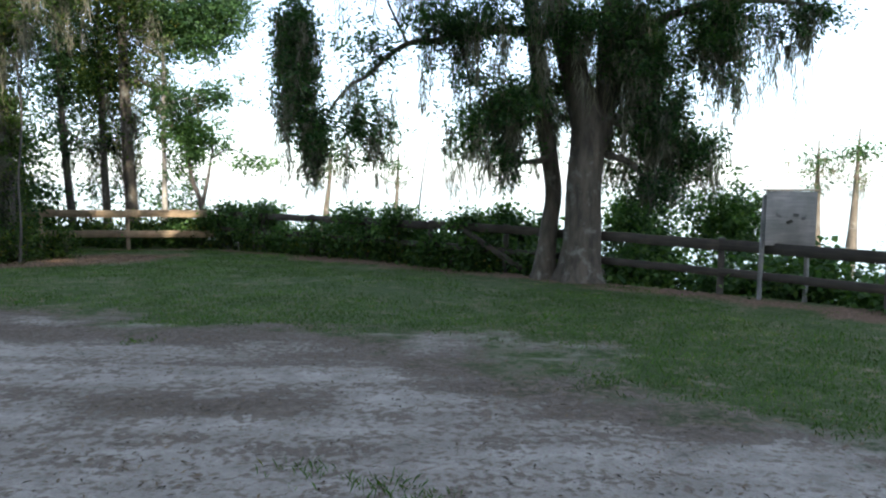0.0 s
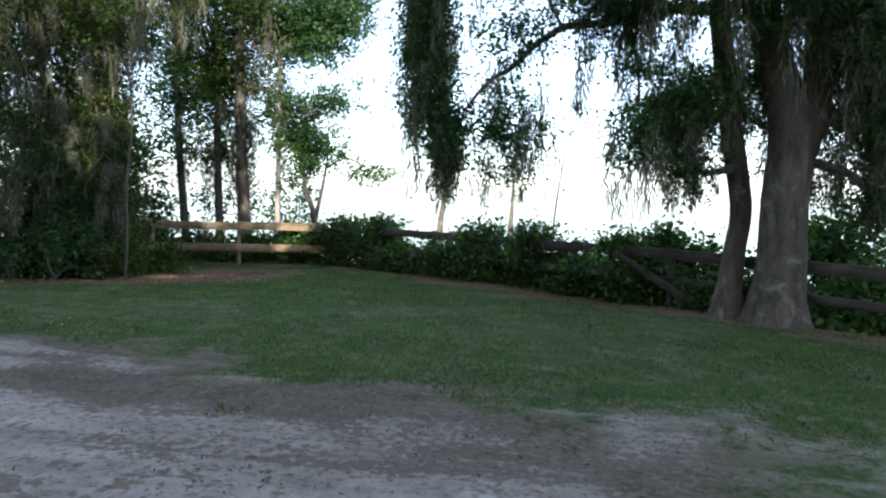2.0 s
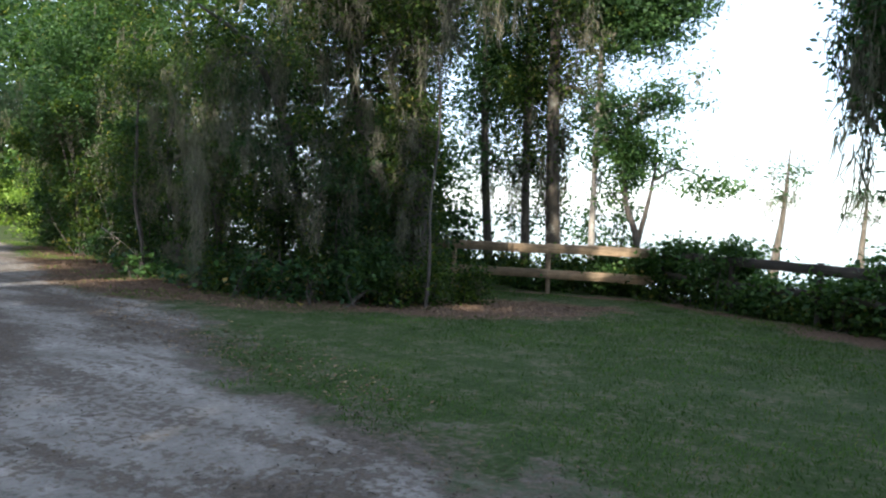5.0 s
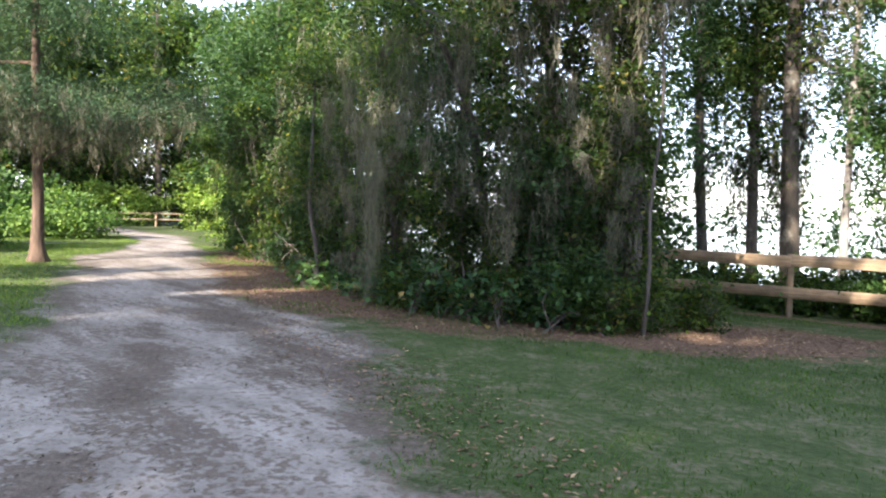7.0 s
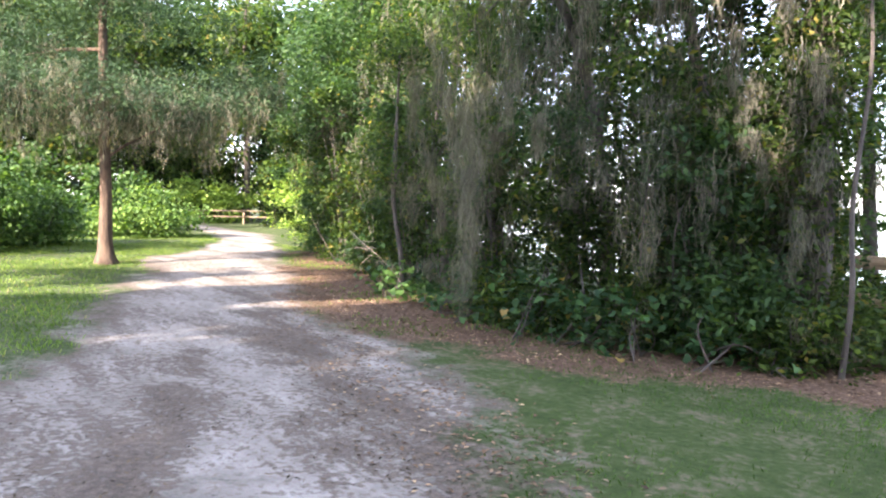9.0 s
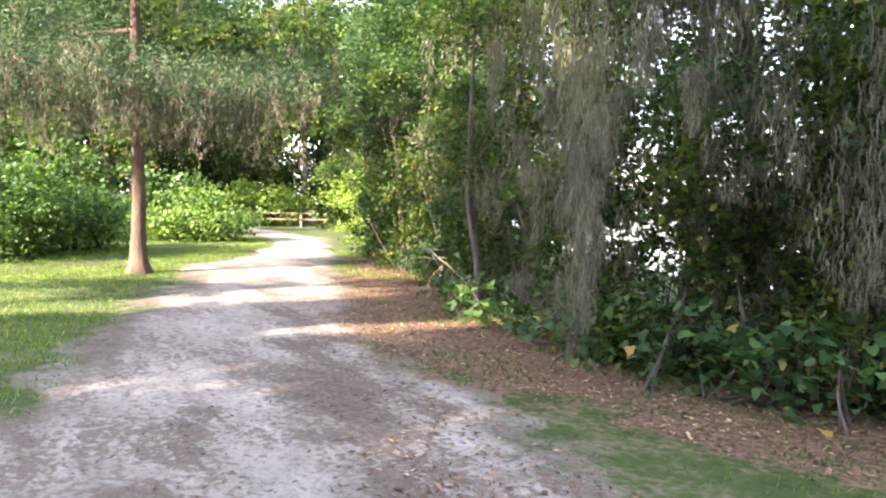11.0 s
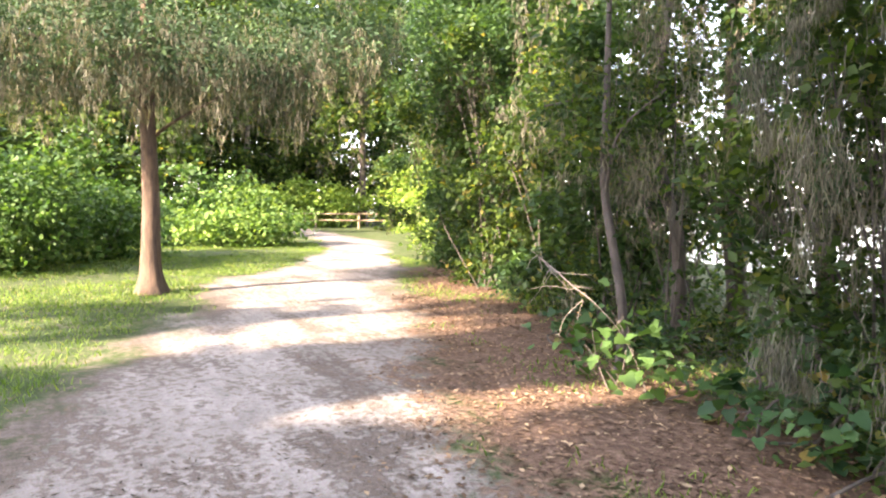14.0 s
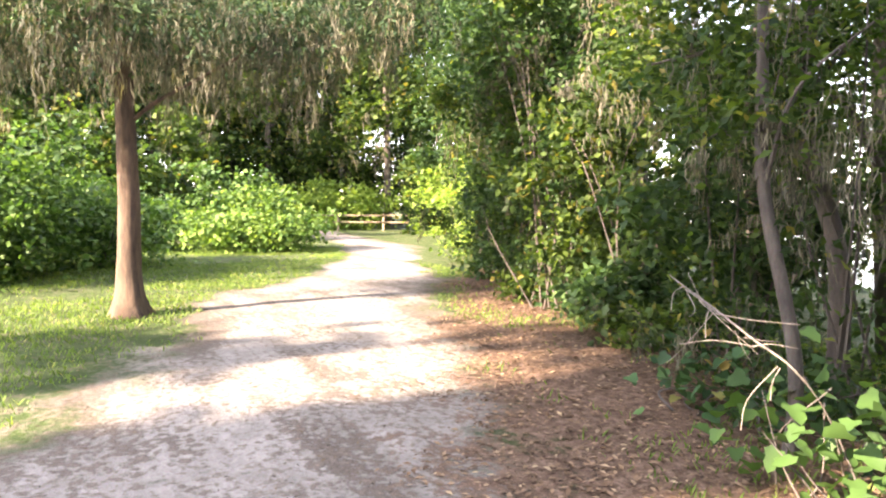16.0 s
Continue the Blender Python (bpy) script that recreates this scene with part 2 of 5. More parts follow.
def mesh_of(name, verts, faces, material, smooth=False):
    """A mesh from numpy arrays; all faces have the same number of corners."""
    me = bpy.data.meshes.new(name)
    verts, faces = np.asarray(verts, np.float32), np.asarray(faces, np.int32)
    k = faces.shape[1]
    me.vertices.add(len(verts))
    me.vertices.foreach_set("co", verts.ravel())
    me.loops.add(faces.size)
    me.loops.foreach_set("vertex_index", faces.ravel())
    me.polygons.add(len(faces))
    me.polygons.foreach_set("loop_start", np.arange(0, faces.size, k, dtype=np.int32))
    me.update(calc_edges=True)
    if smooth:
        me.polygons.foreach_set("use_smooth", np.ones(len(faces), bool))
    me.materials.append(material)
    return me


def thing(name, x, y, z, label, category, group="", kind=""):
    ob = new(name)
    ob.location = (x, y, z)
    ORIGIN[ob] = np.array((x, y, z))
    return tagged(ob, label, category, group, kind)


def part(name, shape, material, parent, label="", kind="", smooth=False):
    """One mesh object under a thing or a part; shape is (vertices in the world, faces)."""
    o = ORIGIN[parent]
    ob = new(name, mesh_of(name, np.asarray(shape[0]) - o, shape[1], material, smooth))
    ob.parent = parent
    ORIGIN[ob] = o
    return tagged(ob, label, "", "", kind)


def joined(shapes):
    vs, fs, k = [], [], 0
    for v, f in shapes:
        vs.append(v)
        fs.append(np.asarray(f) + k)
        k += len(v)
    return np.concatenate(vs), np.concatenate(fs)


def bent(points, steps):
    """A smooth line through a few points (Catmull-Rom), with any further columns carried along."""
    p = np.array(points, float)
    p = np.vstack([2 * p[0] - p[1], p, 2 * p[-1] - p[-2]])
    out = []
    for i in range(1, len(p) - 2):
        for t in np.linspace(0, 1, steps, endpoint=False):
            a, b, c, d = p[i - 1:i + 3]
            out.append(0.5 * (2 * b + (c - a) * t + (2 * a - 5 * b + 4 * c - d) * t * t + (3 * b - a - 3 * c + d) * t ** 3))
    out.append(p[-2])
    return np.array(out)


def tube(points, sides=8, steps=5, rough=0.0, flare=0.0):
    """A tapered limb through rows of x, y, z, radius, with knotty unevenness and root flare at its foot."""
    p = bent(points, steps)
    n = len(p)
    d = np.gradient(p[:, :3], axis=0)
    d /= np.linalg.norm(d, axis=1)[:, None] + 1e-9
    ref = np.where(np.abs(d[:, 2:3]) > 0.9, np.array([[1.0, 0, 0]]), np.array([[0, 0, 1.0]]))
    u = np.cross(d, ref)
    u /= np.linalg.norm(u, axis=1)[:, None]
    w = np.cross(d, u)
    a = np.linspace(0, 2 * math.pi, sides, endpoint=False)
    r = np.maximum(p[:, 3], 0.002)[:, None] * np.ones((1, sides))
    if rough:
        i = np.arange(n)[:, None]
        ph = rng.uniform(0, 6.28, 6)
        r *= 1 + rough * (np.sin(3 * a + 0.5 * i + ph[0]) * 0.5 + np.sin(5 * a - 0.31 * i + ph[1]) * 0.35 + rng.normal(0, 0.25, r.shape))
    if flare:
        h = np.linspace(0, n - 1, n)[:, None] / max(1, steps)
        r *= 1 + flare * np.exp(-h * 2.6) * (1 + 0.45 * np.sin(5 * a + 1.1) + 0.25 * np.sin(3 * a + 0.4))
    v = p[:, None, :3] + r[..., None] * (np.cos(a)[None, :, None] * u[:, None] + np.sin(a)[None, :, None] * w[:, None])
    v = v.reshape(-1, 3)
    i, j = np.meshgrid(np.arange(n - 1), np.arange(sides), indexing="ij")
    j2 = (j + 1) % sides
    f = np.stack([i * sides + j, i * sides + j2, (i + 1) * sides + j2, (i + 1) * sides + j], -1).reshape(-1, 4)
    base = (n - 1) * sides
    cap = [[base + k, base + k + 1, base + sides - 2 - k, base + sides - 1 - k] for k in range(sides // 2 - 1)]
    return v, np.vstack([f, np.array(cap, int)]) if cap else f


def leaves(points, size, spread=0.35, droop=0.35, aspect=0.5, up=0.6, flutter=0.45):
    """A folded blade (two triangles) at each point: random turn, mostly facing up, tips a little down."""
    n = len(points)
    s = size * rng.uniform(1 - spread, 1 + spread, n)[:, None]
    az = rng.uniform(0, 2 * math.pi, n)
    dip = rng.normal(-droop, flutter, n)
    d = np.stack([np.cos(az) * np.cos(dip), np.sin(az) * np.cos(dip), np.sin(dip)], 1)
    nrm = rng.normal(0, 1, (n, 3)) + np.array([0, 0, up * 2.2])
    side = np.cross(d, nrm)
    side /= np.linalg.norm(side, axis=1)[:, None] + 1e-9
    nn = np.cross(side, d)
    w = s * aspect * 0.5
    mid = points + d * s * 0.45
    v = np.stack([points, mid + side * w + nn * w * 0.35, points + d * s, mid - side * w + nn * w * 0.35], 1).reshape(-1, 3)
    k = np.arange(n)[:, None] * 4
    return v, np.concatenate([k + np.array([[0, 1, 2]]), k + np.array([[0, 2, 3]])], 0)


def lobed(points, size, spread=0.3, droop=0.3):
    """Broad three-pointed vine leaves of six triangles, cupped along the midrib."""
    n = len(points)
    s = size * rng.uniform(1 - spread, 1 + spread, n)[:, None]
    az, dip = rng.uniform(0, 2 * math.pi, n), rng.normal(-droop, 0.3, n)
    d = np.stack([np.cos(az) * np.cos(dip), np.sin(az) * np.cos(dip), np.sin(dip)], 1)
    side = np.cross(d, rng.normal(0, 0.5, (n, 3)) + np.array([0, 0, 1.4]))
    side /= np.linalg.norm(side, axis=1)[:, None] + 1e-9
    nn = np.cross(side, d)
    out = [(0.0, 0.0, 0.0), (-0.08, 0.3, 0.07), (0.22, 0.52, 0.1), (0.42, 0.34, 0.06), (0.72, 0.3, 0.03), (1.0, 0.0, -0.12),
           (0.72, -0.3, 0.03), (0.42, -0.34, 0.06), (0.22, -0.52, 0.1), (-0.08, -0.3, 0.07), (0.4, 0.0, 0.0)]
    v = np.stack([points + s * (a * d + b * side + c * nn) for a, b, c in out], 1).reshape(-1, 3)
    k = np.arange(n)[:, None] * 11
    tri = np.array([[i, (i + 1) % 10, 10] for i in range(10)])
    return v, (k[:, None] + tri[None]).reshape(-1, 3)


def strands(tops, length, width, lean=0.12, segs=4):
    """Hanging threads: narrow ribbons that taper and waver as they fall."""
    n = len(tops)
    length = np.asarray(length) * np.ones(n)
    az = rng.uniform(0, math.pi, n)
    side = np.stack([np.cos(az), np.sin(az), np.zeros(n)], 1)
    off = np.zeros((n, 3))
    drift = rng.normal(0, lean, (n, 3)) * np.array([1, 1, 0])
    rows = []
    for k in range(segs + 1):
        t = k / segs
        w = width * (0.5 + 0.9 * math.sin(math.pi * min(1, 0.15 + t * 0.8))) * (1 - t * 0.75)
        c = tops + off
        rows += [c + side * w, c - side * w]
        off = off + (drift * 0.3 + rng.normal(0, lean * 0.45, (n, 3)) * np.array([1, 1, 0])) * (length / segs)[:, None]
        off[:, 2] -= length / segs
    v = np.stack(rows, 1).reshape(-1, 3)
    m = 2 * (segs + 1)
    k = np.arange(n)[:, None, None] * m
    q = np.array([[2 * i, 2 * i + 1, 2 * i + 3, 2 * i + 2] for i in range(segs)])
    return v, (k + q[None]).reshape(-1, 4)


def tufts(anchors, per, length, width, spread=0.11, hair=1.0, segs=2):
    """Beards of moss: woolly columns of short curling threads, thick above and ragged towards the tail."""
    n = len(anchors)
    a = np.repeat(np.asarray(anchors), per, 0)
    size = np.repeat(rng.choice([0.3, 0.5, 0.75, 1.1], n, p=[0.3, 0.3, 0.25, 0.15]), per)
    fat = np.repeat(rng.uniform(0.6, 1.4, n), per)
    bend = np.repeat(rng.normal(0, 0.1, (n, 3)), per, 0) * np.array([1, 1, 0])
    down = rng.uniform(0, 1, len(a)) ** 1.35
    tops = a + rng.normal(0, 1, a.shape) * np.array([spread, spread, 0.05]) * (fat * (1.1 - 0.8 * down) * (0.5 + 0.6 * size))[:, None]
    tops += bend * (np.sin(down * 5 + fat * 9) * down)[:, None]
    tops[:, 2] -= down * 0.85 * length * size
    return strands(tops, 0.06 + hair * length * size * rng.uniform(0.07, 0.24, len(a)), width, 0.55, segs)


def clumps(blobs, total, shell=2.0):
    """Clump centres strewn through ellipsoids x, y, z, rx, ry, rz, weight; more towards their skin."""
    b = np.array(blobs, float)
    w = b[:, 6] * b[:, 3] * b[:, 4] * b[:, 5]
    pick = rng.choice(len(b), total, p=w / w.sum())
    d = rng.normal(0, 1, (total, 3))
    d /= np.linalg.norm(d, axis=1)[:, None]
    lump = 1 + 0.25 * np.sin(d[:, 0] * 5 + pick) * np.sin(d[:, 1] * 6 + pick * 2) + 0.2 * np.sin(d[:, 2] * 7 + pick)
    return b[pick, :3] + d * b[pick, 3:6] * (rng.uniform(0, 1, total) ** (1 / shell) * lump)[:, None], pick


def around(centres, per, spread, flat=0.6):
    c = np.repeat(centres, per, 0)
    s = np.repeat(rng.uniform(0.5, 1.4, len(centres)), per)[:, None]
    return c + rng.normal(0, 1, c.shape) * np.array([1, 1, flat]) * spread * s


# ---- lie of the land ----
def value_noise(x, y, scale, seed):
    x, y = np.asarray(x) * scale, np.asarray(y) * scale
    i, j = np.floor(x), np.floor(y)
    f, g = x - i, y - j
    f, g = f * f * (3 - 2 * f), g * g * (3 - 2 * g)

    def h(a, b):
        return np.mod(np.sin(a * 127.1 + b * 311.7 + seed * 74.7) * 43758.5453, 1.0)
    return (h(i, j) * (1 - f) + h(i + 1, j) * f) * (1 - g) + (h(i, j + 1) * (1 - f) + h(i + 1, j + 1) * f) * g


def beyond_fence(x, y):
    """How far a place lies on the lake's side of the fence line."""
    return np.maximum(0.68 * (x + 7.15) + 0.73 * (y - 22.2), y - 23.2 + 0.42 * np.minimum(x + 20, 0))


def land(x, y):
    x, y = np.asarray(x, float), np.asarray(y, float)
    z = -0.02 * np.clip(y, 0, 22) * np.clip(1 + (x + 14) * 0.06, 0.3, 1)
    z = z - 0.22 * np.clip(beyond_fence(x, y) - 1.0, 0, 12)
    near = np.clip(1 - np.hypot(x + 8, y - 10) / 60, 0, 1)
    return z + ((value_noise(x, y, 0.6, 1) - 0.5) * 0.07 + (value_noise(x, y, 2.2, 2) - 0.5) * 0.025) * near


TRACK = np.array([(9.0, -6.0, 3.5), (3.0, 1.0, 3.2), (-1.0, 5.2, 3.0), (-4.5, 6.6, 2.7), (-8.0, 8.3, 2.1), (-12.0, 10.2, 1.7), (-15.0, 11.7, 1.6),
                  (-18.0, 12.9, 1.65), (-22.0, 14.4, 1.7), (-26.0, 15.7, 1.8), (-29.0, 17.4, 1.4), (-34.0, 19.8, 1.0), (-39.0, 21.8, 1.3), (-44.0, 22.4, 1.0), (-53.0, 24.0, 0.8), (-64.0, 25.5, 0.9)])
SKIRT = np.array([(-8.2, 18.6, 1.3), (-9.5, 17.0, 1.3), (-11.5, 15.6, 1.1), (-14.0, 15.0, 1.2), (-17.0, 15.2, 1.5), (-20.0, 16.4, 1.5), (-24.0, 17.9, 1.1), (-29.0, 20.5, 0.7)])


def along(line, x, y):
    """Signed share of a band's half width: 1 on its middle line, 0 at its edge."""
    best = np.full(np.shape(x), -9.0)
    for (ax, ay, aw), (bx, by, bw) in zip(line[:-1], line[1:]):
        dx, dy = bx - ax, by - ay
        t = np.clip(((x - ax) * dx + (y - ay) * dy) / (dx * dx + dy * dy), 0, 1)
        best = np.maximum(best, 1 - np.hypot(x - ax - t * dx, y - ay - t * dy) / (aw + t * (bw - aw)))
    return best


FENCE_FOOT = np.array([(-12.0, 21.4, 0.25), (-7.2, 21.8, 0.25), (-2.2, 18.2, 0.6), (1.6, 14.9, 0.7), (3.2, 13.4, 0.9), (4.85, 11.7, 0.6), (6.5, 9.6, 0.6), (10.0, 5.2, 0.6)])


HUMUS = [np.array(rows) for rows in ([(-5.8, 8.7, 0.5), (-4.2, 8.0, 0.55), (-2.6, 7.9, 0.5), (-0.8, 7.6, 0.4)], [(-0.2, 6.6, 0.35), (0.7, 5.8, 0.5), (1.9, 4.8, 0.4)], [(-2.6, 5.2, 0.3), (-1.2, 5.4, 0.35)],
                                     [(-16.8, 13.0, 0.4), (-13.6, 12.1, 0.6), (-11.2, 11.5, 0.55), (-8.6, 10.9, 0.5), (-5.5, 9.8, 0.4)], [(-14.6, 11.2, 0.25), (-12.6, 10.4, 0.3), (-10.8, 9.6, 0.25)], [(-9.5, 8.6, 0.25), (-8.6, 8.2, 0.25)])]
RIM = np.array([(-16.5, 13.6, 0.5), (-13.5, 12.7, 0.6), (-11.0, 12.0, 0.7), (-9.0, 11.4, 0.6), (-6.5, 10.5, 0.4)])


def humous(x, y):
    """Dark drifts of rotted leaves along the wheel ruts and the sand's edge."""
    best = np.max([along(h, x, y) for h in HUMUS], axis=0)
    return np.clip(best + 0.25 + (value_noise(x, y, 1.3, 15) - 0.5) * 1.1 + (value_noise(x, y, 4.1, 16) - 0.5) * 0.7, 0, 1)


def sandy(x, y):
    worn = 0.8 * np.exp(-((x + 10.5) ** 2 / 16 + (y - 13.0) ** 2 / 3.0)) + 0.95 * np.exp(-((x + 8.2) ** 2 / 6 + (y - 20.4) ** 2 / 0.6)) + 0.6 * np.exp(-((x - 1.0) ** 2 / 1.5 + (y - 11.5) ** 2 / 0.4)) + 0.6 * np.exp(-((x - 3.2) ** 2 / 3 + (y - 12.6) ** 2 / 0.6)) + 0.3 * np.exp(-((x - 4.6) ** 2 / 4 + (y - 10.0) ** 2 / 0.8))
    return np.clip(worn + 0.5 + along(TRACK, x, y) * 1.5 + (value_noise(x, y, 0.5, 5) - 0.5) * 0.7 + (value_noise(x, y, 1.6, 6) - 0.5) * 0.45 + (value_noise(x, y, 3.6, 7) - 0.5) * 0.3, 0, 1)


def mouldy(x, y):
    foot = along(FENCE_FOOT, x, y) * 0.5
    return np.clip(0.5 + np.maximum(foot, along(SKIRT, x, y) * 0.85) + (value_noise(x, y, 0.6, 9) - 0.5) * 0.6 + (value_noise(x, y, 1.9, 10) - 0.5) * 0.4, 0, 1)


def spaced(lo, hi, step, far, grow=1.35):
    mid = list(np.arange(lo, hi + step / 2, step))
    up, dn, s = [mid[-1]], [mid[0]], step
    while up[-1] < far:
        s *= grow
        up.append(up[-1] + s)
        dn.append(dn[-1] - s)
    return np.array(dn[:0:-1] + mid + up[1:])


gx, gy = np.meshgrid(spaced(-33, 9, 0.2, 1600), spaced(0, 24, 0.2, 1600), indexing="ij")
gv = np.stack([gx, gy, land(gx, gy)], -1).reshape(-1, 3)
nx, ny = gx.shape
gi, gj = np.meshgrid(np.arange(nx - 1), np.arange(ny - 1), indexing="ij")
gf = np.stack([gi * ny + gj, (gi + 1) * ny + gj, (gi + 1) * ny + gj + 1, gi * ny + gj + 1], -1).reshape(-1, 4)
ground = new("ground", mesh_of("ground", gv, gf, M_GROUND, True))
tagged(ground, "pale sandy track through worn lawn and brown leaf mould", "ground", "", "structure")
for key, values in (("sand", sandy(gv[:, 0], gv[:, 1])), ("mould", mouldy(gv[:, 0], gv[:, 1])), ("humus", humous(gv[:, 0], gv[:, 1]))):
    ground.data.attributes.new(key, "FLOAT", "POINT").data.foreach_set("value", values.astype(np.float32))
lake_v = [(-1500, -1500, -1.15), (1500, -1500, -1.15), (1500, 1500, -1.15), (-1500, 1500, -1.15)]
lake = new("water", mesh_of("water", lake_v, [(0, 1, 2, 3)], M_WATER))
tagged(lake, "wide bright lake with faint ripples beyond the fence", "water", "", "structure")


# ---- plants ----
def tri(shape):
    """Quads as triangles, so that they can be joined with leaves."""
    v, f = shape
    f = np.asarray(f)
    return v, np.concatenate([f[:, [0, 1, 2]], f[:, [0, 2, 3]]], 0)


def twigs_to(centres, start, radius, count):
    """Thin side branches from a limb's end to some of the clumps round it."""
    out = []
    for c in centres[rng.permutation(len(centres))[:count]]:
        m = (start + c) / 2 + rng.normal(0, 0.12, 3) * np.linalg.norm(c - start)
        out.append(tube([(*start, radius), (*m, radius * 0.6), (*c, radius * 0.25)], 4, 3))
    return out


def tree(name, label, base, trunks, blobs, n_clumps, per, leaf, leaf_mat, bark, limbs=(), moss=0, moss_len=0.9, moss_per=34, moss_w=0.005,
         spread=0.22, category="tree", group="", twigs=8, flare=0.35, aspect=0.5, moss_low=True, droop=0.35, moss_floor=-9.0):
    """A tree: trunks and limbs as rows of x, y, z, radius; a crown of leaf clumps in blobs; beards of moss from the clumps."""
    root = thing(name, *base, label, category, group)
    stems = []
    for rows in trunks:
        part("trunk", tube(rows, 14, 6, 0.06, flare), bark, root, smooth=True)
        stems.append(bent(rows, 6))
    for rows in limbs:
        part("limb", tube(rows, 8, 6, 0.08), bark, root, smooth=True)
        stems.append(bent(rows, 6))
    stem = np.vstack(stems)
    centres, pick = clumps(blobs, n_clumps)
    low = land(centres[:, 0], centres[:, 1]) + 0.06
    centres[:, 2] = np.maximum(centres[:, 2], low)
    fine = []
    for i, b in enumerate(np.array(blobs)):
        end = b[:3] - np.array([0, 0, b[5] * 0.2])
        k = np.argmin(np.linalg.norm((stem[:, :3] - end) * np.array([1, 1, 0.8]), axis=1))
        s = stem[k]
        r = min(max(s[3] * 0.5, 0.012), 0.09)
        m = (s[:3] + end) / 2 + np.array([0, 0, 0.12]) * np.linalg.norm(end - s[:3]) + rng.normal(0, 0.12, 3)
        part("branch", tube([(*s[:3], r), (*m, r * 0.75), (*end, r * 0.4)], 6, 5, 0.08), bark, root, smooth=True)
        own = centres[pick == i]
        if len(own):
            fine += twigs_to(own, end, r * 0.32, min(twigs, len(own)))
    if fine:
        part("twig_spray", joined(fine), bark, root, kind="stuff", smooth=True)
    pts = around(centres, per, spread)
    pts[:, 2] = np.maximum(pts[:, 2], land(pts[:, 0], pts[:, 1]) + 0.03)
    part("crown", leaves(pts, leaf, aspect=aspect, droop=droop), leaf_mat, root, kind="stuff")
    if moss:
        order = np.argsort(centres[:, 2] + rng.normal(0, 1.2, len(centres))) if moss_low else rng.permutation(len(centres))
        near = moss_w < 0.0055
        beard = tufts(centres[order[:moss]], moss_per, moss_len, moss_w, hair=0.5 if near else 1.0, segs=4 if near else 2)
        rows = (5 if near else 3) * 2
        hang = beard[0].reshape(-1, rows, 3)
        hang = hang[hang[:, :, 2].min(1) > moss_floor + rng.uniform(-0.25, 0.25, len(hang))]
        beard = (hang.reshape(-1, 3).copy(), beard[1][: len(hang) * (rows // 2 - 1)])
        g = land(beard[0][:, 0], beard[0][:, 1]) + 0.25
        beard[0][:, 2] = np.maximum(beard[0][:, 2], g)
        part("spanish_moss", beard, M_MOSS, root, "grey beards of hanging moss", "stuff")
    return root


def shrub(name, label, base, blobs, n_clumps, per, leaf, leaf_mat, stems=6, broad=False, moss=0, moss_len=0.7, spread=0.2, category="shrub", group="", aspect=0.55, moss_w=0.004):
    """A many-stemmed bush whose stems lean out from its foot into leaf clumps."""
    root = thing(name, *base, label, category, group)
    centres, pick = clumps(blobs, n_clumps, 2.6)
    centres[:, 2] = np.maximum(centres[:, 2], land(centres[:, 0], centres[:, 1]) + 0.08)
    for c in centres[rng.permutation(n_clumps)[:stems]]:
        foot = np.array(base) + rng.normal(0, 0.22, 3) * np.array([1, 1, 0])
        foot[2] = land(foot[0], foot[1]) - 0.03
        mid = foot * 0.45 + c * 0.55 + np.array([0, 0, 0.12]) * (c[2] - foot[2]) + rng.normal(0, 0.1, 3)
        part("stem", tube([(*foot, 0.015), (*mid, 0.01), (*c, 0.004)], 5, 5, 0.1), M_BARK_DARK, root, smooth=True)
    pts = around(centres, per, spread)
    pts[:, 2] = np.maximum(pts[:, 2], land(pts[:, 0], pts[:, 1]) + 0.03)
    part("foliage", lobed(pts, leaf) if broad else leaves(pts, leaf, aspect=aspect), leaf_mat, root, kind="stuff")
    if moss:
        beard = tufts(centres[rng.permutation(n_clumps)[:moss]], 85, moss_len, moss_w * 1.15, 0.1, 0.6, 3)
        beard[0][:, 2] = np.maximum(beard[0][:, 2], land(beard[0][:, 0], beard[0][:, 1]) + 0.15)
        part("spanish_moss", beard, M_MOSS, root, "grey beards of hanging moss", "stuff")
    return root


def box(a, b, height, thick, lift=0.0, bevel=0.012):
    """A board from a to b (bottom middle of its ends), with softened edges; its own x runs along it."""
    a, b = np.array(a, float), np.array(b, float)
    d = (b - a) / np.linalg.norm(b - a)
    s = np.cross(d, (0, 0, 1.0))
    s /= np.linalg.norm(s)
    u = np.cross(s, d)
    c = bevel
    prof = [(-thick / 2 + c, 0), (thick / 2 - c, 0), (thick / 2, c), (thick / 2, height - c), (thick / 2 - c, height), (-thick / 2 + c, height), (-thick / 2, height - c), (-thick / 2, c)]
    n = max(2, int(np.linalg.norm(b - a) / 0.4) + 1)
    sag = rng.normal(0, 0.004, n)
    v = np.array([a + (b - a) * i / (n - 1) + s * p + u * (q + lift + sag[i]) for i in range(n) for p, q in prof])
    f = [[i * 8 + k, i * 8 + (k + 1) % 8, (i + 1) * 8 + (k + 1) % 8, (i + 1) * 8 + k] for i in range(n - 1) for k in range(8)]
    for e in (0, (n - 1) * 8):
        f += [[e + 0, e + 1, e + 2, e + 7], [e + 7, e + 2, e + 3, e + 6], [e + 6, e + 3, e + 4, e + 5]]
    return v, f


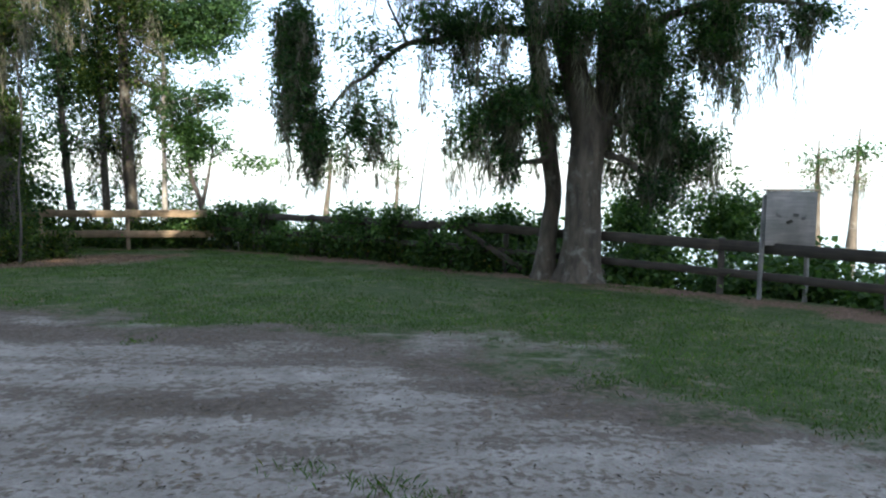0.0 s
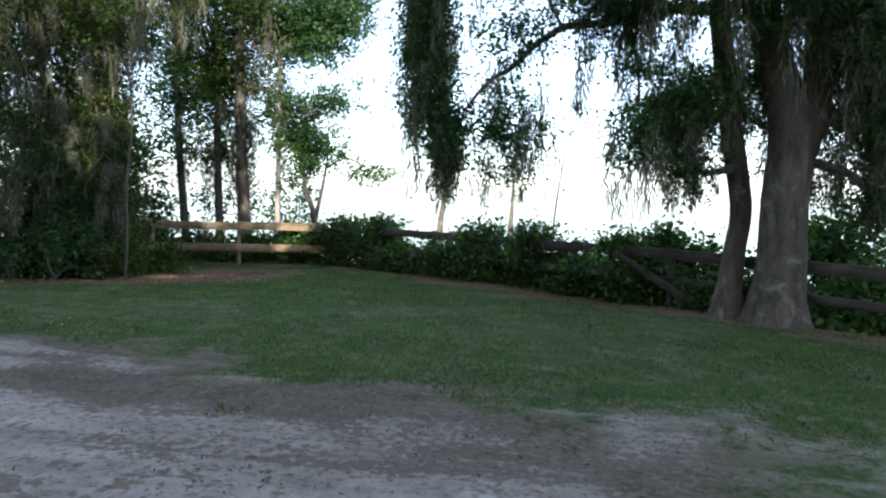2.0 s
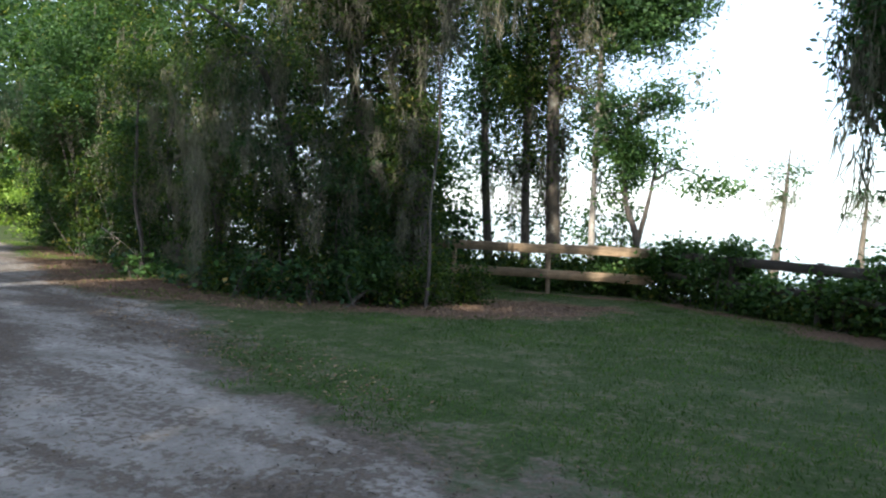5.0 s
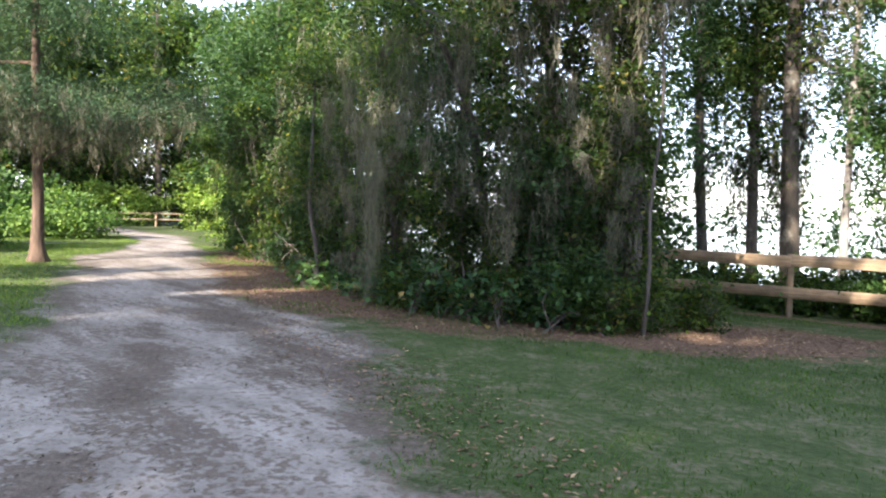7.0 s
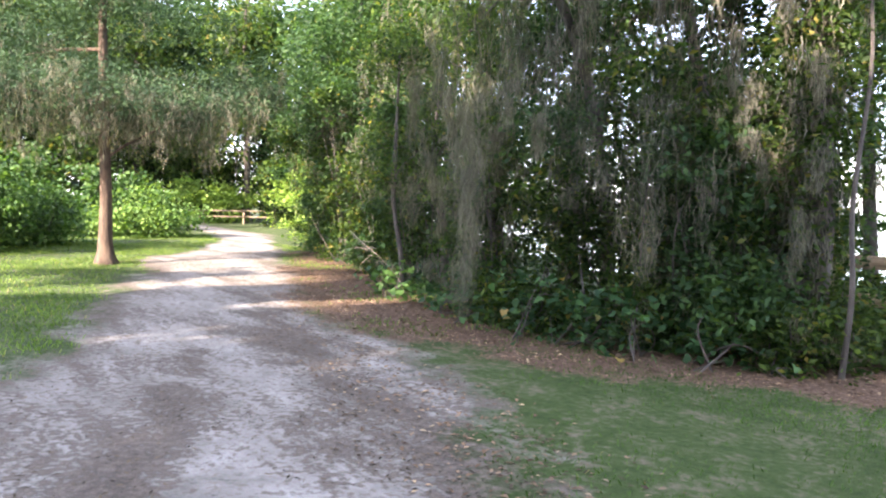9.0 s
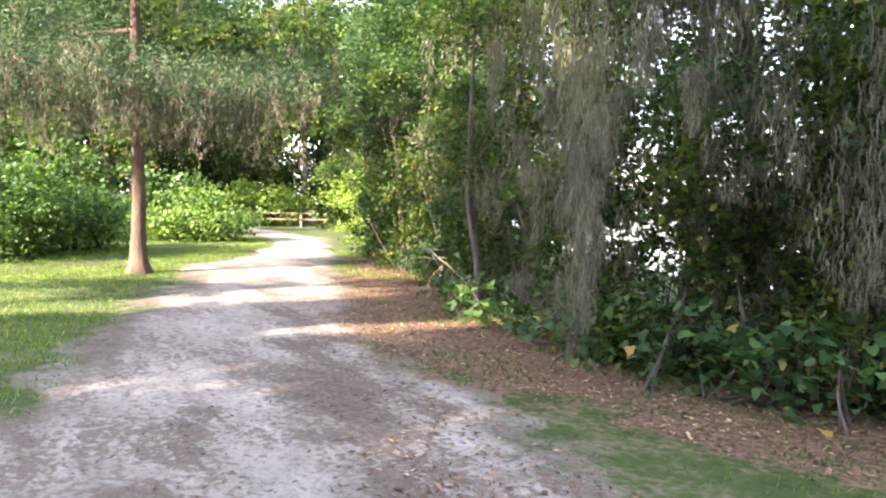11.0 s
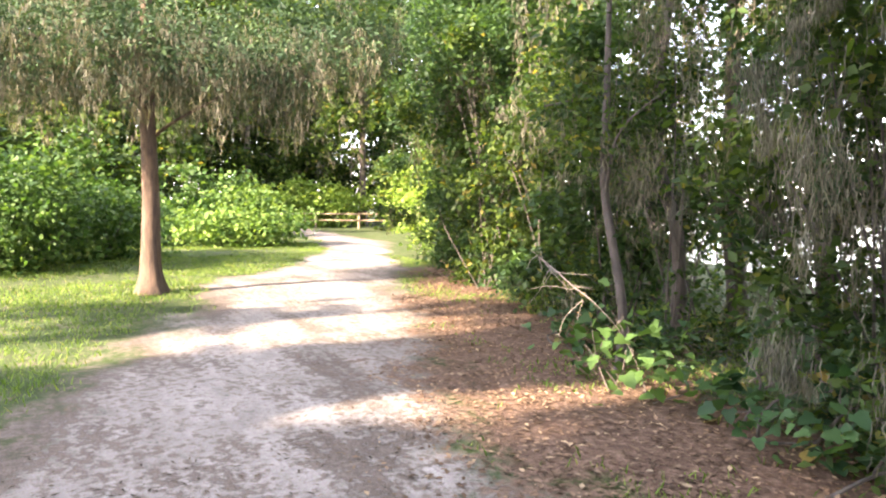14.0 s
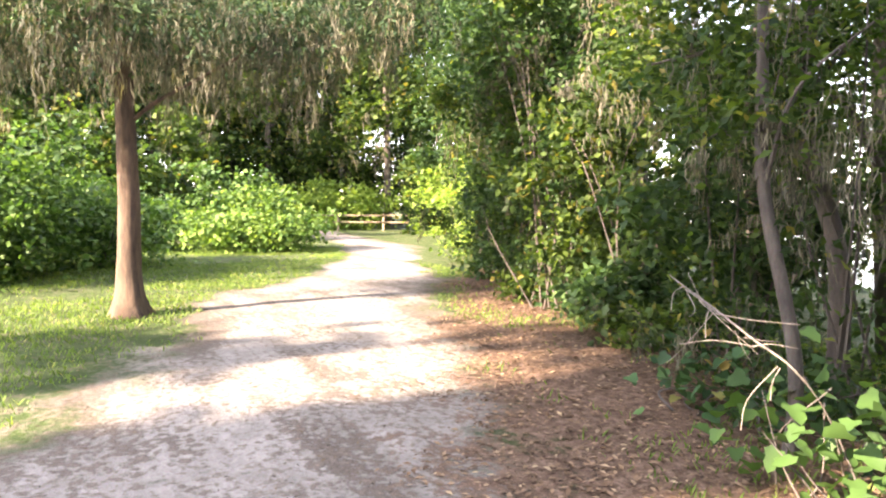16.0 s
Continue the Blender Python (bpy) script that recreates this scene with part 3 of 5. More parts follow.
def fence(name, label, corners, top, rail_mat, post_mat, heights=(0.14, 0.14), levels=(0.0, -0.52), bay=2.4):
    """Post-and-rail fence: a square post at each bay, boards nailed to the near side."""
    x0, y0 = corners[0]
    root = thing(name, x0, y0, float(land(x0, y0)), label, "fence")
    for (ax, ay, at), (bx, by, bt) in zip([(*c, t) for c, t in zip(corners, top)][:-1], [(*c, t) for c, t in zip(corners, top)][1:]):
        n = max(1, round(math.hypot(bx - ax, by - ay) / bay))
        out = np.array([by - ay, -(bx - ax)]) / math.hypot(bx - ax, by - ay) * -0.075
        if out @ np.array([-2 - ax, 8 - ay]) < 0:
            out = -out
        for i in range(n):
            p, q = np.array([ax, ay, at]) + (np.array([bx - ax, by - ay, bt - at])) * i / n, np.array([ax, ay, at]) + (np.array([bx - ax, by - ay, bt - at])) * (i + 1) / n
            lean = rng.normal(0, 0.012, 2)
            g = float(land(p[0], p[1])) - 0.15
            part("post", box((p[0], p[1], g), (p[0] + lean[0], p[1] + lean[1], p[2] + 0.02), 0.11, 0.11, -0.055, 0.015), post_mat, root)
            for h, lv in zip(heights, levels):
                dz = rng.normal(0, 0.012, 2)
                a, b = p + np.array([*out, lv - h + dz[0]]), q + np.array([*out, lv - h + dz[1]])
                gap = (b - a) / np.linalg.norm(b - a) * 0.004
                part("rail", box(a + gap, b - gap, h, 0.04), rail_mat, root)
    return root


def fit_boards(root):
    """Turns each board's own x along it, so that its grain runs lengthwise."""
    for ob in root.children:
        me = ob.data
        v = np.empty(len(me.vertices) * 3, np.float32)
        me.vertices.foreach_get("co", v)
        v = v.reshape(-1, 3)
        a, b = v[:8].mean(0), v[-8:].mean(0)
        x = (b - a) / np.linalg.norm(b - a)
        y = np.cross((0, 0, 1.0), x) if abs(x[2]) < 0.9 else np.cross((0, 1.0, 0), x)
        y /= np.linalg.norm(y)
        m = np.stack([x, y, np.cross(x, y)], 1)
        me.vertices.foreach_set("co", ((v - a) @ m).astype(np.float32).ravel())
        me.update()
        ob.matrix_basis = Matrix.Translation(a.tolist()) @ Matrix(m.tolist()).to_4x4()


# fence by the lake: a lit weathered run and a backlit run coloured dark, that meet at a corner
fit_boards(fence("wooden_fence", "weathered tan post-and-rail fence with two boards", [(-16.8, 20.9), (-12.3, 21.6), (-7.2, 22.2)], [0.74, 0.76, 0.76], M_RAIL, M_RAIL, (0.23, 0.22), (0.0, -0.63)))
fit_boards(fence("wooden_fence", "post-and-rail fence coloured dark as if backlit, overgrown with vines", [(-7.0, 22.1), (-2.0, 18.7), (3.1, 14.35), (4.85, 12.3), (6.5, 10.2), (11.0, 4.5), (15, -1)],
                 [0.76, 0.74, 0.72, 0.72, 0.72, 0.74, 0.76], M_RAIL_BACKLIT, M_RAIL_BACKLIT, (0.19, 0.14), (0.0, -0.5), 2.3))

loose = thing("loose_rail", 0.3, 16.5, float(land(0.3, 16.5)), "dark rail slipped from the fence, one end down", "rail")
part("board", box((0.3, 16.5, 0.6), (1.8, 15.22, float(land(1.8, 15.22)) - 0.02), 0.14, 0.04), M_RAIL_BACKLIT, loose)

# blank notice board on two posts
sg = thing("notice_board", 5.6, 11.52, float(land(5.6, 11.52)), "blank faded grey notice board on two thin posts", "sign")
for x, n in ((5.2, -1), (5.95, 1)):
    part("post", box((x, 11.55, float(land(x, 11.55)) - 0.12), (x + 0.03, 11.56, 1.5), 0.06, 0.06, -0.03, 0.006), M_BOARD, sg)
board = part("panel", box((5.22, 11.49, 0.68), (6.04, 11.49, 0.68), 0.88, 0.03, 0, 0.004), M_BOARD, sg, "faded grey panel")
for x, z, w, tilt in ((5.46, 1.12, 0.02, 0.04), (5.55, 1.07, 0.02, -0.05), (5.66, 1.15, 0.09, 0.0), (5.8, 1.09, 0.07, 0.02)):
    part("smudge", box((x, 11.472, z), (x + w, 11.472, z + tilt), 0.05 if w > 0.05 else 0.1, 0.006, 0, 0.001), M_MARK, board, "dark smudge")
part("cap", box((5.18, 11.5, 1.56), (6.08, 11.5, 1.57), 0.03, 0.07, 0, 0.004), M_RAIL, sg)

# big live oak with two trunks and a long bare branch
oak_blobs = [(-2.85, 13.8, 4.1, 0.42, 0.55, 1.5, 3.2), (-2.5, 13.85, 2.5, 0.28, 0.35, 0.9, 3.0), (-1.6, 13.9, 2.75, 0.75, 0.7, 0.8, 0.8), (-1.4, 13.9, 4.3, 0.9, 0.7, 0.6, 0.5), (1.25, 13.8, 3.2, 0.65, 0.7, 0.55, 2.0), (0.5, 13.75, 2.65, 0.5, 0.5, 0.6, 1.5), (1.3, 13.85, 2.15, 0.55, 0.5, 0.55, 1.0), (0.6, 13.9, 3.6, 0.6, 0.5, 0.3, 0.9),
             (0.4, 14.0, 4.6, 1.3, 0.9, 0.7, 0.9), (2.4, 13.6, 4.7, 1.5, 0.6, 0.7, 1.1), (3.8, 14.1, 4.3, 0.8, 0.9, 1.2, 1.9), (4.1, 13.95, 2.9, 0.65, 0.7, 0.7, 2.2), (4.8, 13.9, 2.3, 0.55, 0.6, 0.6, 2.2), (4.1, 14.0, 1.6, 0.75, 0.7, 0.55, 1.0),
             (5.3, 13.9, 4.6, 0.7, 0.8, 1.0, 1.7), (6.9, 13.9, 4.9, 0.85, 0.7, 0.45, 1.0), (1.9, 14.4, 3.6, 0.7, 0.6, 0.6, 0.9), (3.0, 15.4, 3.4, 0.9, 0.6, 0.9, 0.8), (3.6, 15.6, 2.6, 1.0, 0.7, 1.0, 0.5), (1.3, 15.2, 3.0, 1.2, 0.8, 0.9, 0.4)]
upper_blobs = [(2.6, 14.4, 7.4, 4.2, 4.0, 2.0, 0.12), (-1.2, 14.2, 6.6, 2.4, 2.0, 1.1, 0.2), (6.0, 14.4, 6.8, 2.2, 2.4, 1.4, 0.2), (2.5, 14.2, 10.0, 3.2, 3.0, 1.6, 0.1)]
tree("live_oak", "large live oak hung with grey moss beside the fence", (2.7, 14.1, -0.3),
     [[(2.74, 14.05, -0.35, 0.37), (2.76, 14.08, 0.6, 0.36), (2.78, 14.1, 1.7, 0.34), (2.84, 14.15, 2.7, 0.34), (2.6, 14.25, 3.7, 0.28), (2.25, 14.35, 4.9, 0.24), (1.8, 14.5, 6.5, 0.16)],
      [(2.06, 14.45, -0.35, 0.19), (2.17, 14.5, 0.8, 0.17), (2.24, 14.55, 1.6, 0.17), (2.03, 14.65, 3.0, 0.18), (1.8, 14.8, 4.8, 0.16), (1.5, 15.0, 7.0, 0.1)]],
     oak_blobs + upper_blobs, 4600, 32, 0.085, M_OAK, M_BARK,
     [[(2.95, 14.15, 2.3, 0.26), (3.2, 14.2, 3.3, 0.23), (3.2, 14.3, 4.5, 0.19), (3.5, 14.4, 6.5, 0.12), (3.9, 14.5, 8.5, 0.05)],
      [(2.0, 14.35, 4.6, 0.11), (1.2, 14.15, 4.62, 0.09), (0.5, 14.1, 4.55, 0.075), (-0.2, 14.1, 4.4, 0.065), (-0.65, 14.08, 4.36, 0.06), (-1.1, 14.06, 4.1, 0.05), (-1.5, 14.05, 3.72, 0.042), (-1.85, 14.0, 3.5, 0.034), (-2.25, 13.95, 3.0, 0.022), (-2.5, 13.9, 2.4, 0.008)],
      [(3.2, 14.3, 4.3, 0.13), (4.6, 14.1, 5.0, 0.09), (5.9, 14.0, 5.2, 0.06), (7.1, 13.95, 5.1, 0.03)]],
     moss=620, moss_len=1.7, moss_per=95, moss_w=0.0088, spread=0.16, moss_low=False, flare=0.55, moss_floor=1.3)

# thin trees beyond the lit run of the fence
def tall(name, label, x, y, top, r, lean, blobs, mat, bark, n, moss, leaf=0.13):
    z = float(land(x, y)) - 0.1
    return tree(name, label, (x, y, z), [[(x, y, z, r), (x + lean * 0.3, y, z + top * 0.35, r * 0.85), (x + lean * 0.5, y + 0.1, z + top * 0.7, r * 0.6), (x + lean, y + 0.2, z + top, r * 0.2)]],
                blobs, n * 4, 26, leaf, mat, bark, moss=moss, moss_len=1.5, moss_per=44, moss_w=0.0092, spread=0.24, flare=0.2)

tall("lakeside_tree", "slim dark-barked tree behind the fence", -12.5, 24.0, 11.0, 0.13, -0.9, [(-12.9, 24.3, 4.6, 1.0, 1.0, 1.0, 0.5), (-12.8, 24.4, 6.4, 1.5, 1.3, 2.6, 0.7), (-12.4, 24.2, 3.2, 0.9, 0.9, 0.8, 0.4), (-13.4, 24.6, 9.2, 1.8, 1.6, 1.8, 0.6)], M_OAK, M_BARK_DARK, 210, 40)
tall("lakeside_tree", "slim tree with moss and pale lower bark", -11.35, 24.0, 10.0, 0.13, -0.3, [(-11.5, 24.4, 5.2, 1.1, 1.1, 2.3, 0.8), (-11.4, 24.3, 2.9, 0.8, 0.8, 0.7, 0.6), (-11.4, 24.4, 8.4, 1.6, 1.4, 1.8, 0.6)], M_THICKET, M_BARK, 190, 50)
tall("lakeside_tree", "tall straight tree with a moss-wrapped trunk", -10.5, 24.0, 13.0, 0.2, -0.5, [(-10.0, 24.4, 5.0, 1.0, 0.9, 0.9, 0.4), (-10.3, 24.5, 7.2, 1.7, 1.5, 1.6, 0.7), (-10.9, 24.6, 10.5, 2.4, 2.0, 2.2, 0.6), (-10.4, 24.2, 3.6, 0.35, 0.35, 1.6, 0.8)], M_THICKET, M_BARK, 240, 90)
tall("lakeside_tree", "pale slender tree behind the fence", -9.5, 24.2, 10.0, 0.09, 0.1, [(-8.5, 24.6, 6.9, 1.7, 1.2, 1.2, 0.6), (-9.3, 24.4, 4.2, 0.9, 0.8, 1.4, 0.5), (-7.8, 24.4, 4.5, 1.1, 0.9, 0.8, 0.3), (-7.6, 24.8, 7.6, 1.3, 1.2, 0.9, 0.5)], M_OAK, M_BARK_PALE, 190, 30)
tree("forked_tree", "small forked tree with a leaning side branch", (-8.15, 24.0, -0.5),
     [[(-8.15, 24.0, -0.6, 0.11), (-8.2, 24.0, 0.9, 0.09), (-8.55, 24.1, 1.9, 0.07), (-8.7, 24.2, 3.4, 0.03)], [(-8.17, 24.0, 0.8, 0.07), (-7.95, 24.1, 1.9, 0.05), (-7.8, 24.2, 3.0, 0.02)]],
     [(-8.5, 24.2, 3.1, 1.05, 0.9, 1.0, 1.0), (-7.3, 24.1, 2.9, 0.7, 0.5, 0.35, 0.8), (-6.3, 24.0, 2.3, 0.75, 0.5, 0.38, 1.0), (-8.9, 24.1, 2.2, 0.5, 0.5, 0.5, 0.4)], 220, 26, 0.12, M_VINE, M_BARK_DARK,
     [[(-7.9, 24.1, 2.4, 0.035), (-7.2, 24.1, 2.75, 0.025), (-6.3, 24.0, 2.35, 0.012)]], spread=0.2, flare=0.1)
# bare sapling and swamp trees standing in the lake
tree("sapling", "thin bare sapling leaning over the fence", (-0.72, 21.0, -0.9), [[(-0.78, 21.0, -0.9, 0.03), (-0.72, 21.0, 0.9, 0.025), (-0.52, 21.1, 2.5, 0.018), (-0.2, 21.2, 3.9, 0.008)]],
     [(-0.2, 21.2, 3.9, 0.5, 0.4, 0.3, 1)], 8, 10, 0.09, M_OAK, M_BARK_DARK, [[(-0.5, 21.1, 2.6, 0.01), (-0.9, 21.1, 3.1, 0.006), (-1.2, 21.1, 3.15, 0.004)]], flare=0, spread=0.12)
for x, y, h, lean in ((-6.6, 39.0, 4.6, 0.5), (17.6, 30.5, 4.2, 0.1), (16.6, 31.5, 3.8, -0.1), (-3.5, 52.0, 4.0, 0.2)):
    tree("swamp_tree", "small moss-hung tree standing in the lake", (x, y, -1.6),
         [[(x, y, -1.7, 0.24), (x + lean * 0.3, y, 0.2, 0.16), (x + lean * 0.7, y, 1.8, 0.11), (x + lean, y, h, 0.03)]],
         [(x + lean, y, h - 1.0, 1.3, 1.0, 0.6, 0.6), (x + lean * 0.6, y, h - 2.1, 1.0, 0.8, 0.3, 0.3)], 34, 16, 0.17, M_OAK, M_BARK, moss=14, moss_len=1.4, moss_per=40, moss_w=0.012, group="swamp trees", spread=0.3)

# vines heaped over the fence and green growth behind it
def hedge(name, label, rows, mat, leaf, n, per=22, group="", broad=False, spread=0.2):
    for x, y, z, rx, ry, rz in rows:
        shrub(name, label, (x, y, float(land(x, y)) - 0.02), [(x, y, z, rx, ry, rz, 1)], n, per, leaf * 1.1, mat, 5, broad, group=group, spread=spread, category="vine", aspect=0.8)

run = [(t, -7.0 + 5.0 * t, 22.1 - 3.4 * t) for t in np.linspace(0, 1, 5)] + [(t, -2.0 + 5.1 * t, 18.7 - 4.35 * t) for t in np.linspace(0.15, 0.8, 4)]
hedge("vine", "leafy vine heaped over the fence rails", [(x + 0.15 + rng.uniform(-0.2, 0.2), y + 0.12, (0.3 if k in (0, 1, 3, 5) else 0.02) + rng.uniform(-0.06, 0.08), 0.8, 0.3, 0.42) for k, (_, x, y) in enumerate(run)], M_VINE, 0.09, 90, 22, "fence vines")
hedge("vine", "dark vine filling the gap below the rails", [(x + 0.5 + rng.uniform(-0.15, 0.15), y - 0.1, -0.1 + rng.uniform(-0.06, 0.08), 0.75, 0.3, 0.3) for _, x, y in run], M_THICKET, 0.08, 55, 22, "fence vines")
hedge("vine", "leafy vine clump cresting the top rail", [(-6.5, 21.9, 0.75, 0.5, 0.3, 0.26), (-5.3, 21.1, 0.78, 0.45, 0.3, 0.22), (-2.3, 19.0, 0.76, 0.5, 0.3, 0.24), (-1.1, 18.0, 0.8, 0.45, 0.3, 0.25), (0.6, 16.7, 0.72, 0.35, 0.25, 0.2)], M_VINE, 0.085, 60, 20, "fence vines")
hedge("bush", "sunlit green bush behind the fence", [(x, y, z, rx, rx, rz) for x, y, z, rx, rz in ((-5.2, 22.6, -0.3, 1.0, 0.7), (-2.6, 20.6, -0.2, 1.0, 0.8), (0.2, 18.6, -0.1, 1.0, 0.75), (2.4, 16.8, 0.0, 0.9, 0.8), (4.4, 14.6, 0.0, 0.9, 0.7), (6.4, 12.4, 0.0, 0.9, 0.6), (8.2, 11.0, 0.0, 1.0, 0.6), (9.8, 9.4, 0.1, 1.0, 0.7), (3.9, 14.5, -0.3, 0.8, 0.6), (5.4, 13.0, -0.3, 0.8, 0.55), (7.3, 10.6, -0.2, 0.8, 0.5), (8.9, 8.5, -0.2, 0.8, 0.5), (7.4, 12.4, -0.5, 1.0, 0.6), (9.2, 10.6, -0.5, 1.0, 0.6), (1.2, 17.2, -0.4, 0.9, 0.6), (-1.2, 19.0, -0.4, 0.9, 0.6), (-3.8, 21.2, -0.4, 0.9, 0.6))], M_VINE, 0.11, 120, 22, "bushes behind the fence")
hedge("bush", "rounded vine-covered bush behind the fence", [(6.85, 16.9, 0.7, 1.0, 0.9, 1.25), (4.6, 16.9, 0.5, 0.8, 0.8, 1.15), (12.4, 17.5, -0.1, 1.0, 1.0, 1.1), (1.5, 17.2, 0.3, 0.5, 0.5, 0.8)], M_VINE, 0.1, 260, 22, "bushes behind the fence")
hedge("bush", "dark undergrowth behind the lit fence", [(-13.2, 23.2, 0.1, 0.9, 0.6, 0.7), (-11.6, 23.3, -0.1, 0.9, 0.6, 0.6), (-9.9, 23.3, -0.1, 0.8, 0.6, 0.55), (-8.5, 23.2, 0.0, 0.7, 0.5, 0.6), (-7.6, 22.7, 0.1, 0.6, 0.5, 0.6)], M_THICKET, 0.1, 110, 22, "undergrowth", False)

hedge("bush", "thin leafy saplings in front of the bright lake", [(-13.6, 24.6, 1.6, 0.8, 0.5, 1.3), (-12.2, 24.8, 1.2, 0.8, 0.5, 1.0), (-10.9, 24.8, 1.5, 0.7, 0.5, 1.2), (-9.7, 24.8, 1.0, 0.7, 0.5, 0.9), (-8.8, 24.6, 1.5, 0.5, 0.5, 1.0)], M_OAK, 0.095, 42, 16, "undergrowth", False, 0.2)
hedge("bush", "low green growth under the lit rails", [(-12.0, 22.15, -0.15, 0.8, 0.3, 0.35), (-10.2, 22.3, -0.2, 0.8, 0.3, 0.35), (-8.6, 22.45, -0.05, 0.7, 0.3, 0.4)], M_VINE, 0.085, 60, 18, "undergrowth", False, 0.15)

# moss-curtained tree at the thicket's end
tree("mossy_tree", "tree wrapped in ivy and long curtains of grey moss", (-10.6, 17.2, -0.35),
     [[(-10.6, 17.2, -0.45, 0.17), (-10.55, 17.2, 1.5, 0.15), (-10.7, 17.3, 4.0, 0.14), (-10.5, 17.4, 7.0, 0.11), (-10.6, 17.4, 10.5, 0.06)], [(-9.95, 16.55, -0.4, 0.03), (-9.9, 16.6, 0.6, 0.028), (-9.98, 16.7, 1.6, 0.025), (-9.95, 16.9, 3.2, 0.02), (-10.2, 17.1, 5.0, 0.012)]],
     [(-10.75, 17.2, 2.6, 0.5, 0.6, 2.8, 2.6), (-10.8, 16.9, 5.4, 1.3, 1.3, 1.3, 0.9), (-12.0, 16.6, 6.0, 1.9, 1.5, 1.6, 0.8), (-9.6, 17.4, 6.8, 1.1, 1.2, 1.3, 0.6), (-10.6, 17.4, 9.6, 2.8, 2.4, 1.8, 0.15), (-11.2, 16.6, 0.6, 0.7, 0.6, 0.7, 0.8)],
     1900, 28, 0.095, M_THICKET, M_BARK_DARK, moss=250, moss_len=2.0, moss_per=78, moss_w=0.0082, moss_low=False, spread=0.24, flare=0.2)

# the thicket along the track
front = [(-11.0, 17.6, 0.35, 2.0), (-11.9, 16.7, 1.1, 2.6), (-12.9, 16.3, 1.3, 4.4), (-14.2, 16.3, 1.2, 4.8), (-15.5, 16.6, 1.2, 5.0), (-16.6, 17.2, 1.2, 4.6), (-18.2, 17.6, 1.3, 3.8), (-19.8, 17.9, 1.4, 4.2), (-21.6, 18.3, 1.5, 4.6), (-23.4, 18.4, 1.5, 5.2), (-25.4, 19.0, 1.6, 5.2), (-27.5, 19.9, 1.6, 5.0), (-29.8, 20.9, 1.5, 4.6)]
for i, (x, y, r, h) in enumerate(front):
    z = float(land(x, y))
    lit = i > 6
    lumps = [(x, y + 0.4, z + h * 0.4, r * 0.8, r * 0.6, h * 0.42, 0.35)]
    for k in range(11):
        q = rng.uniform(0.3, 0.7)
        lumps.append((x + rng.uniform(-1, 1) * r, y + rng.uniform(-0.75, 0.4) * r, z + h * (k + 0.6) / 11, q, q * 0.9, q * 0.7, rng.uniform(0.6, 1.6)))
    shrub("thicket_shrub", "dense dark shrub hung with moss along the track" if not lit else "dense leafy shrub at the track's edge", (x, y, z),
          lumps, 210 if i in (5, 6) else 390, 21, (0.105 if i % 3 else 0.085) + (0.025 if lit else 0.0), (M_THICKET, M_OAK)[i % 2], 10, False, (36 if i > 1 else 22) if not lit else 8, 1.3, 0.16, group="thicket shrubs")
for x, y, h in ((-11.0, 15.9, 0.7), (-12.0, 15.5, 1.0), (-12.8, 15.4, 0.8), (-13.6, 15.35, 1.1), (-14.7, 15.5, 0.7), (-15.7, 15.7, 0.8), (-18.6, 16.4, 0.6)):
    z = float(land(x, y))
    shrub("broadleaf_plant", "low broad-leaved seedlings under the thicket", (x, y, z), [(x, y + 0.2, z + h * 0.45, 0.75, 0.5, h * 0.5, 1)], 24, 7, 0.105, M_BROAD, 5, True, group="broadleaf plants", spread=0.2, category="plant")
for x, y, h in ((-12.9, 19.4, 4.0), (-15.3, 22.4, 5.5), (-13.3, 21.6, 4.5), (-14.2, 20.4, 5.0), (-15.2, 20.6, 4.8), (-22.0, 22.4, 5.5), (-25.0, 23.6, 5.5), (-27.2, 23.0, 4.6)):
    z = float(land(x, y))
    shrub("thicket_shrub", "dark tall undergrowth deep in the thicket", (x, y, z), [(x, y, z + h * 0.3, 1.4, 0.8, h * 0.32, 1), (x, y, z + h * 0.75, 1.3, 0.8, h * 0.28, 0.8)], (200 if -23 < x < -20 else 310), 18, 0.155, M_OAK, 5, group="thicket shrubs", spread=0.26)
behind = [(-13.0, 18.4, 9.5), (-15.6, 18.6, 11.0), (-19.4, 20.0, 10.5), (-21.4, 20.4, 11.5), (-24.8, 21.4, 12.0), (-28.5, 23.0, 11.0), (-25.6, 20.2, 9.0), (-32.0, 25.0, 11.0)]
for i, (x, y, h) in enumerate(behind):
    z = float(land(x, y)) - 0.1
    tree("thicket_tree", "leafy moss-hung tree rising out of the thicket", (x, y, z),
         [[(x, y, z, 0.13), (x + rng.uniform(-0.3, 0.3), y - 0.1, z + h * 0.3, 0.11), (x + rng.uniform(-0.6, 0.6), y - 0.3, z + h * 0.65, 0.08), (x + rng.uniform(-0.6, 0.6), y - 0.2, z + h, 0.03)]],
         [(x, y - 0.4, z + h * 0.74, 2.3, 1.9, h * 0.24, 0.6), (x - 0.8, y - 1.2, z + h * 0.5, 1.3, 1.2, h * 0.15, 0.6), (x + 0.9, y - 0.6, z + h * 0.5, 1.2, 1.1, h * 0.14, 0.5), (x, y + 0.6, z + h * 0.35, 1.2, 1.0, h * 0.15, 0.3)],
         300 if -22 < x < -18 else 620, 21, 0.14, M_THICKET if i % 2 else M_OAK, M_BARK_DARK, moss=40, moss_len=1.9, moss_per=58, moss_w=0.0095, group="thicket trees", spread=0.26, flare=0.15)
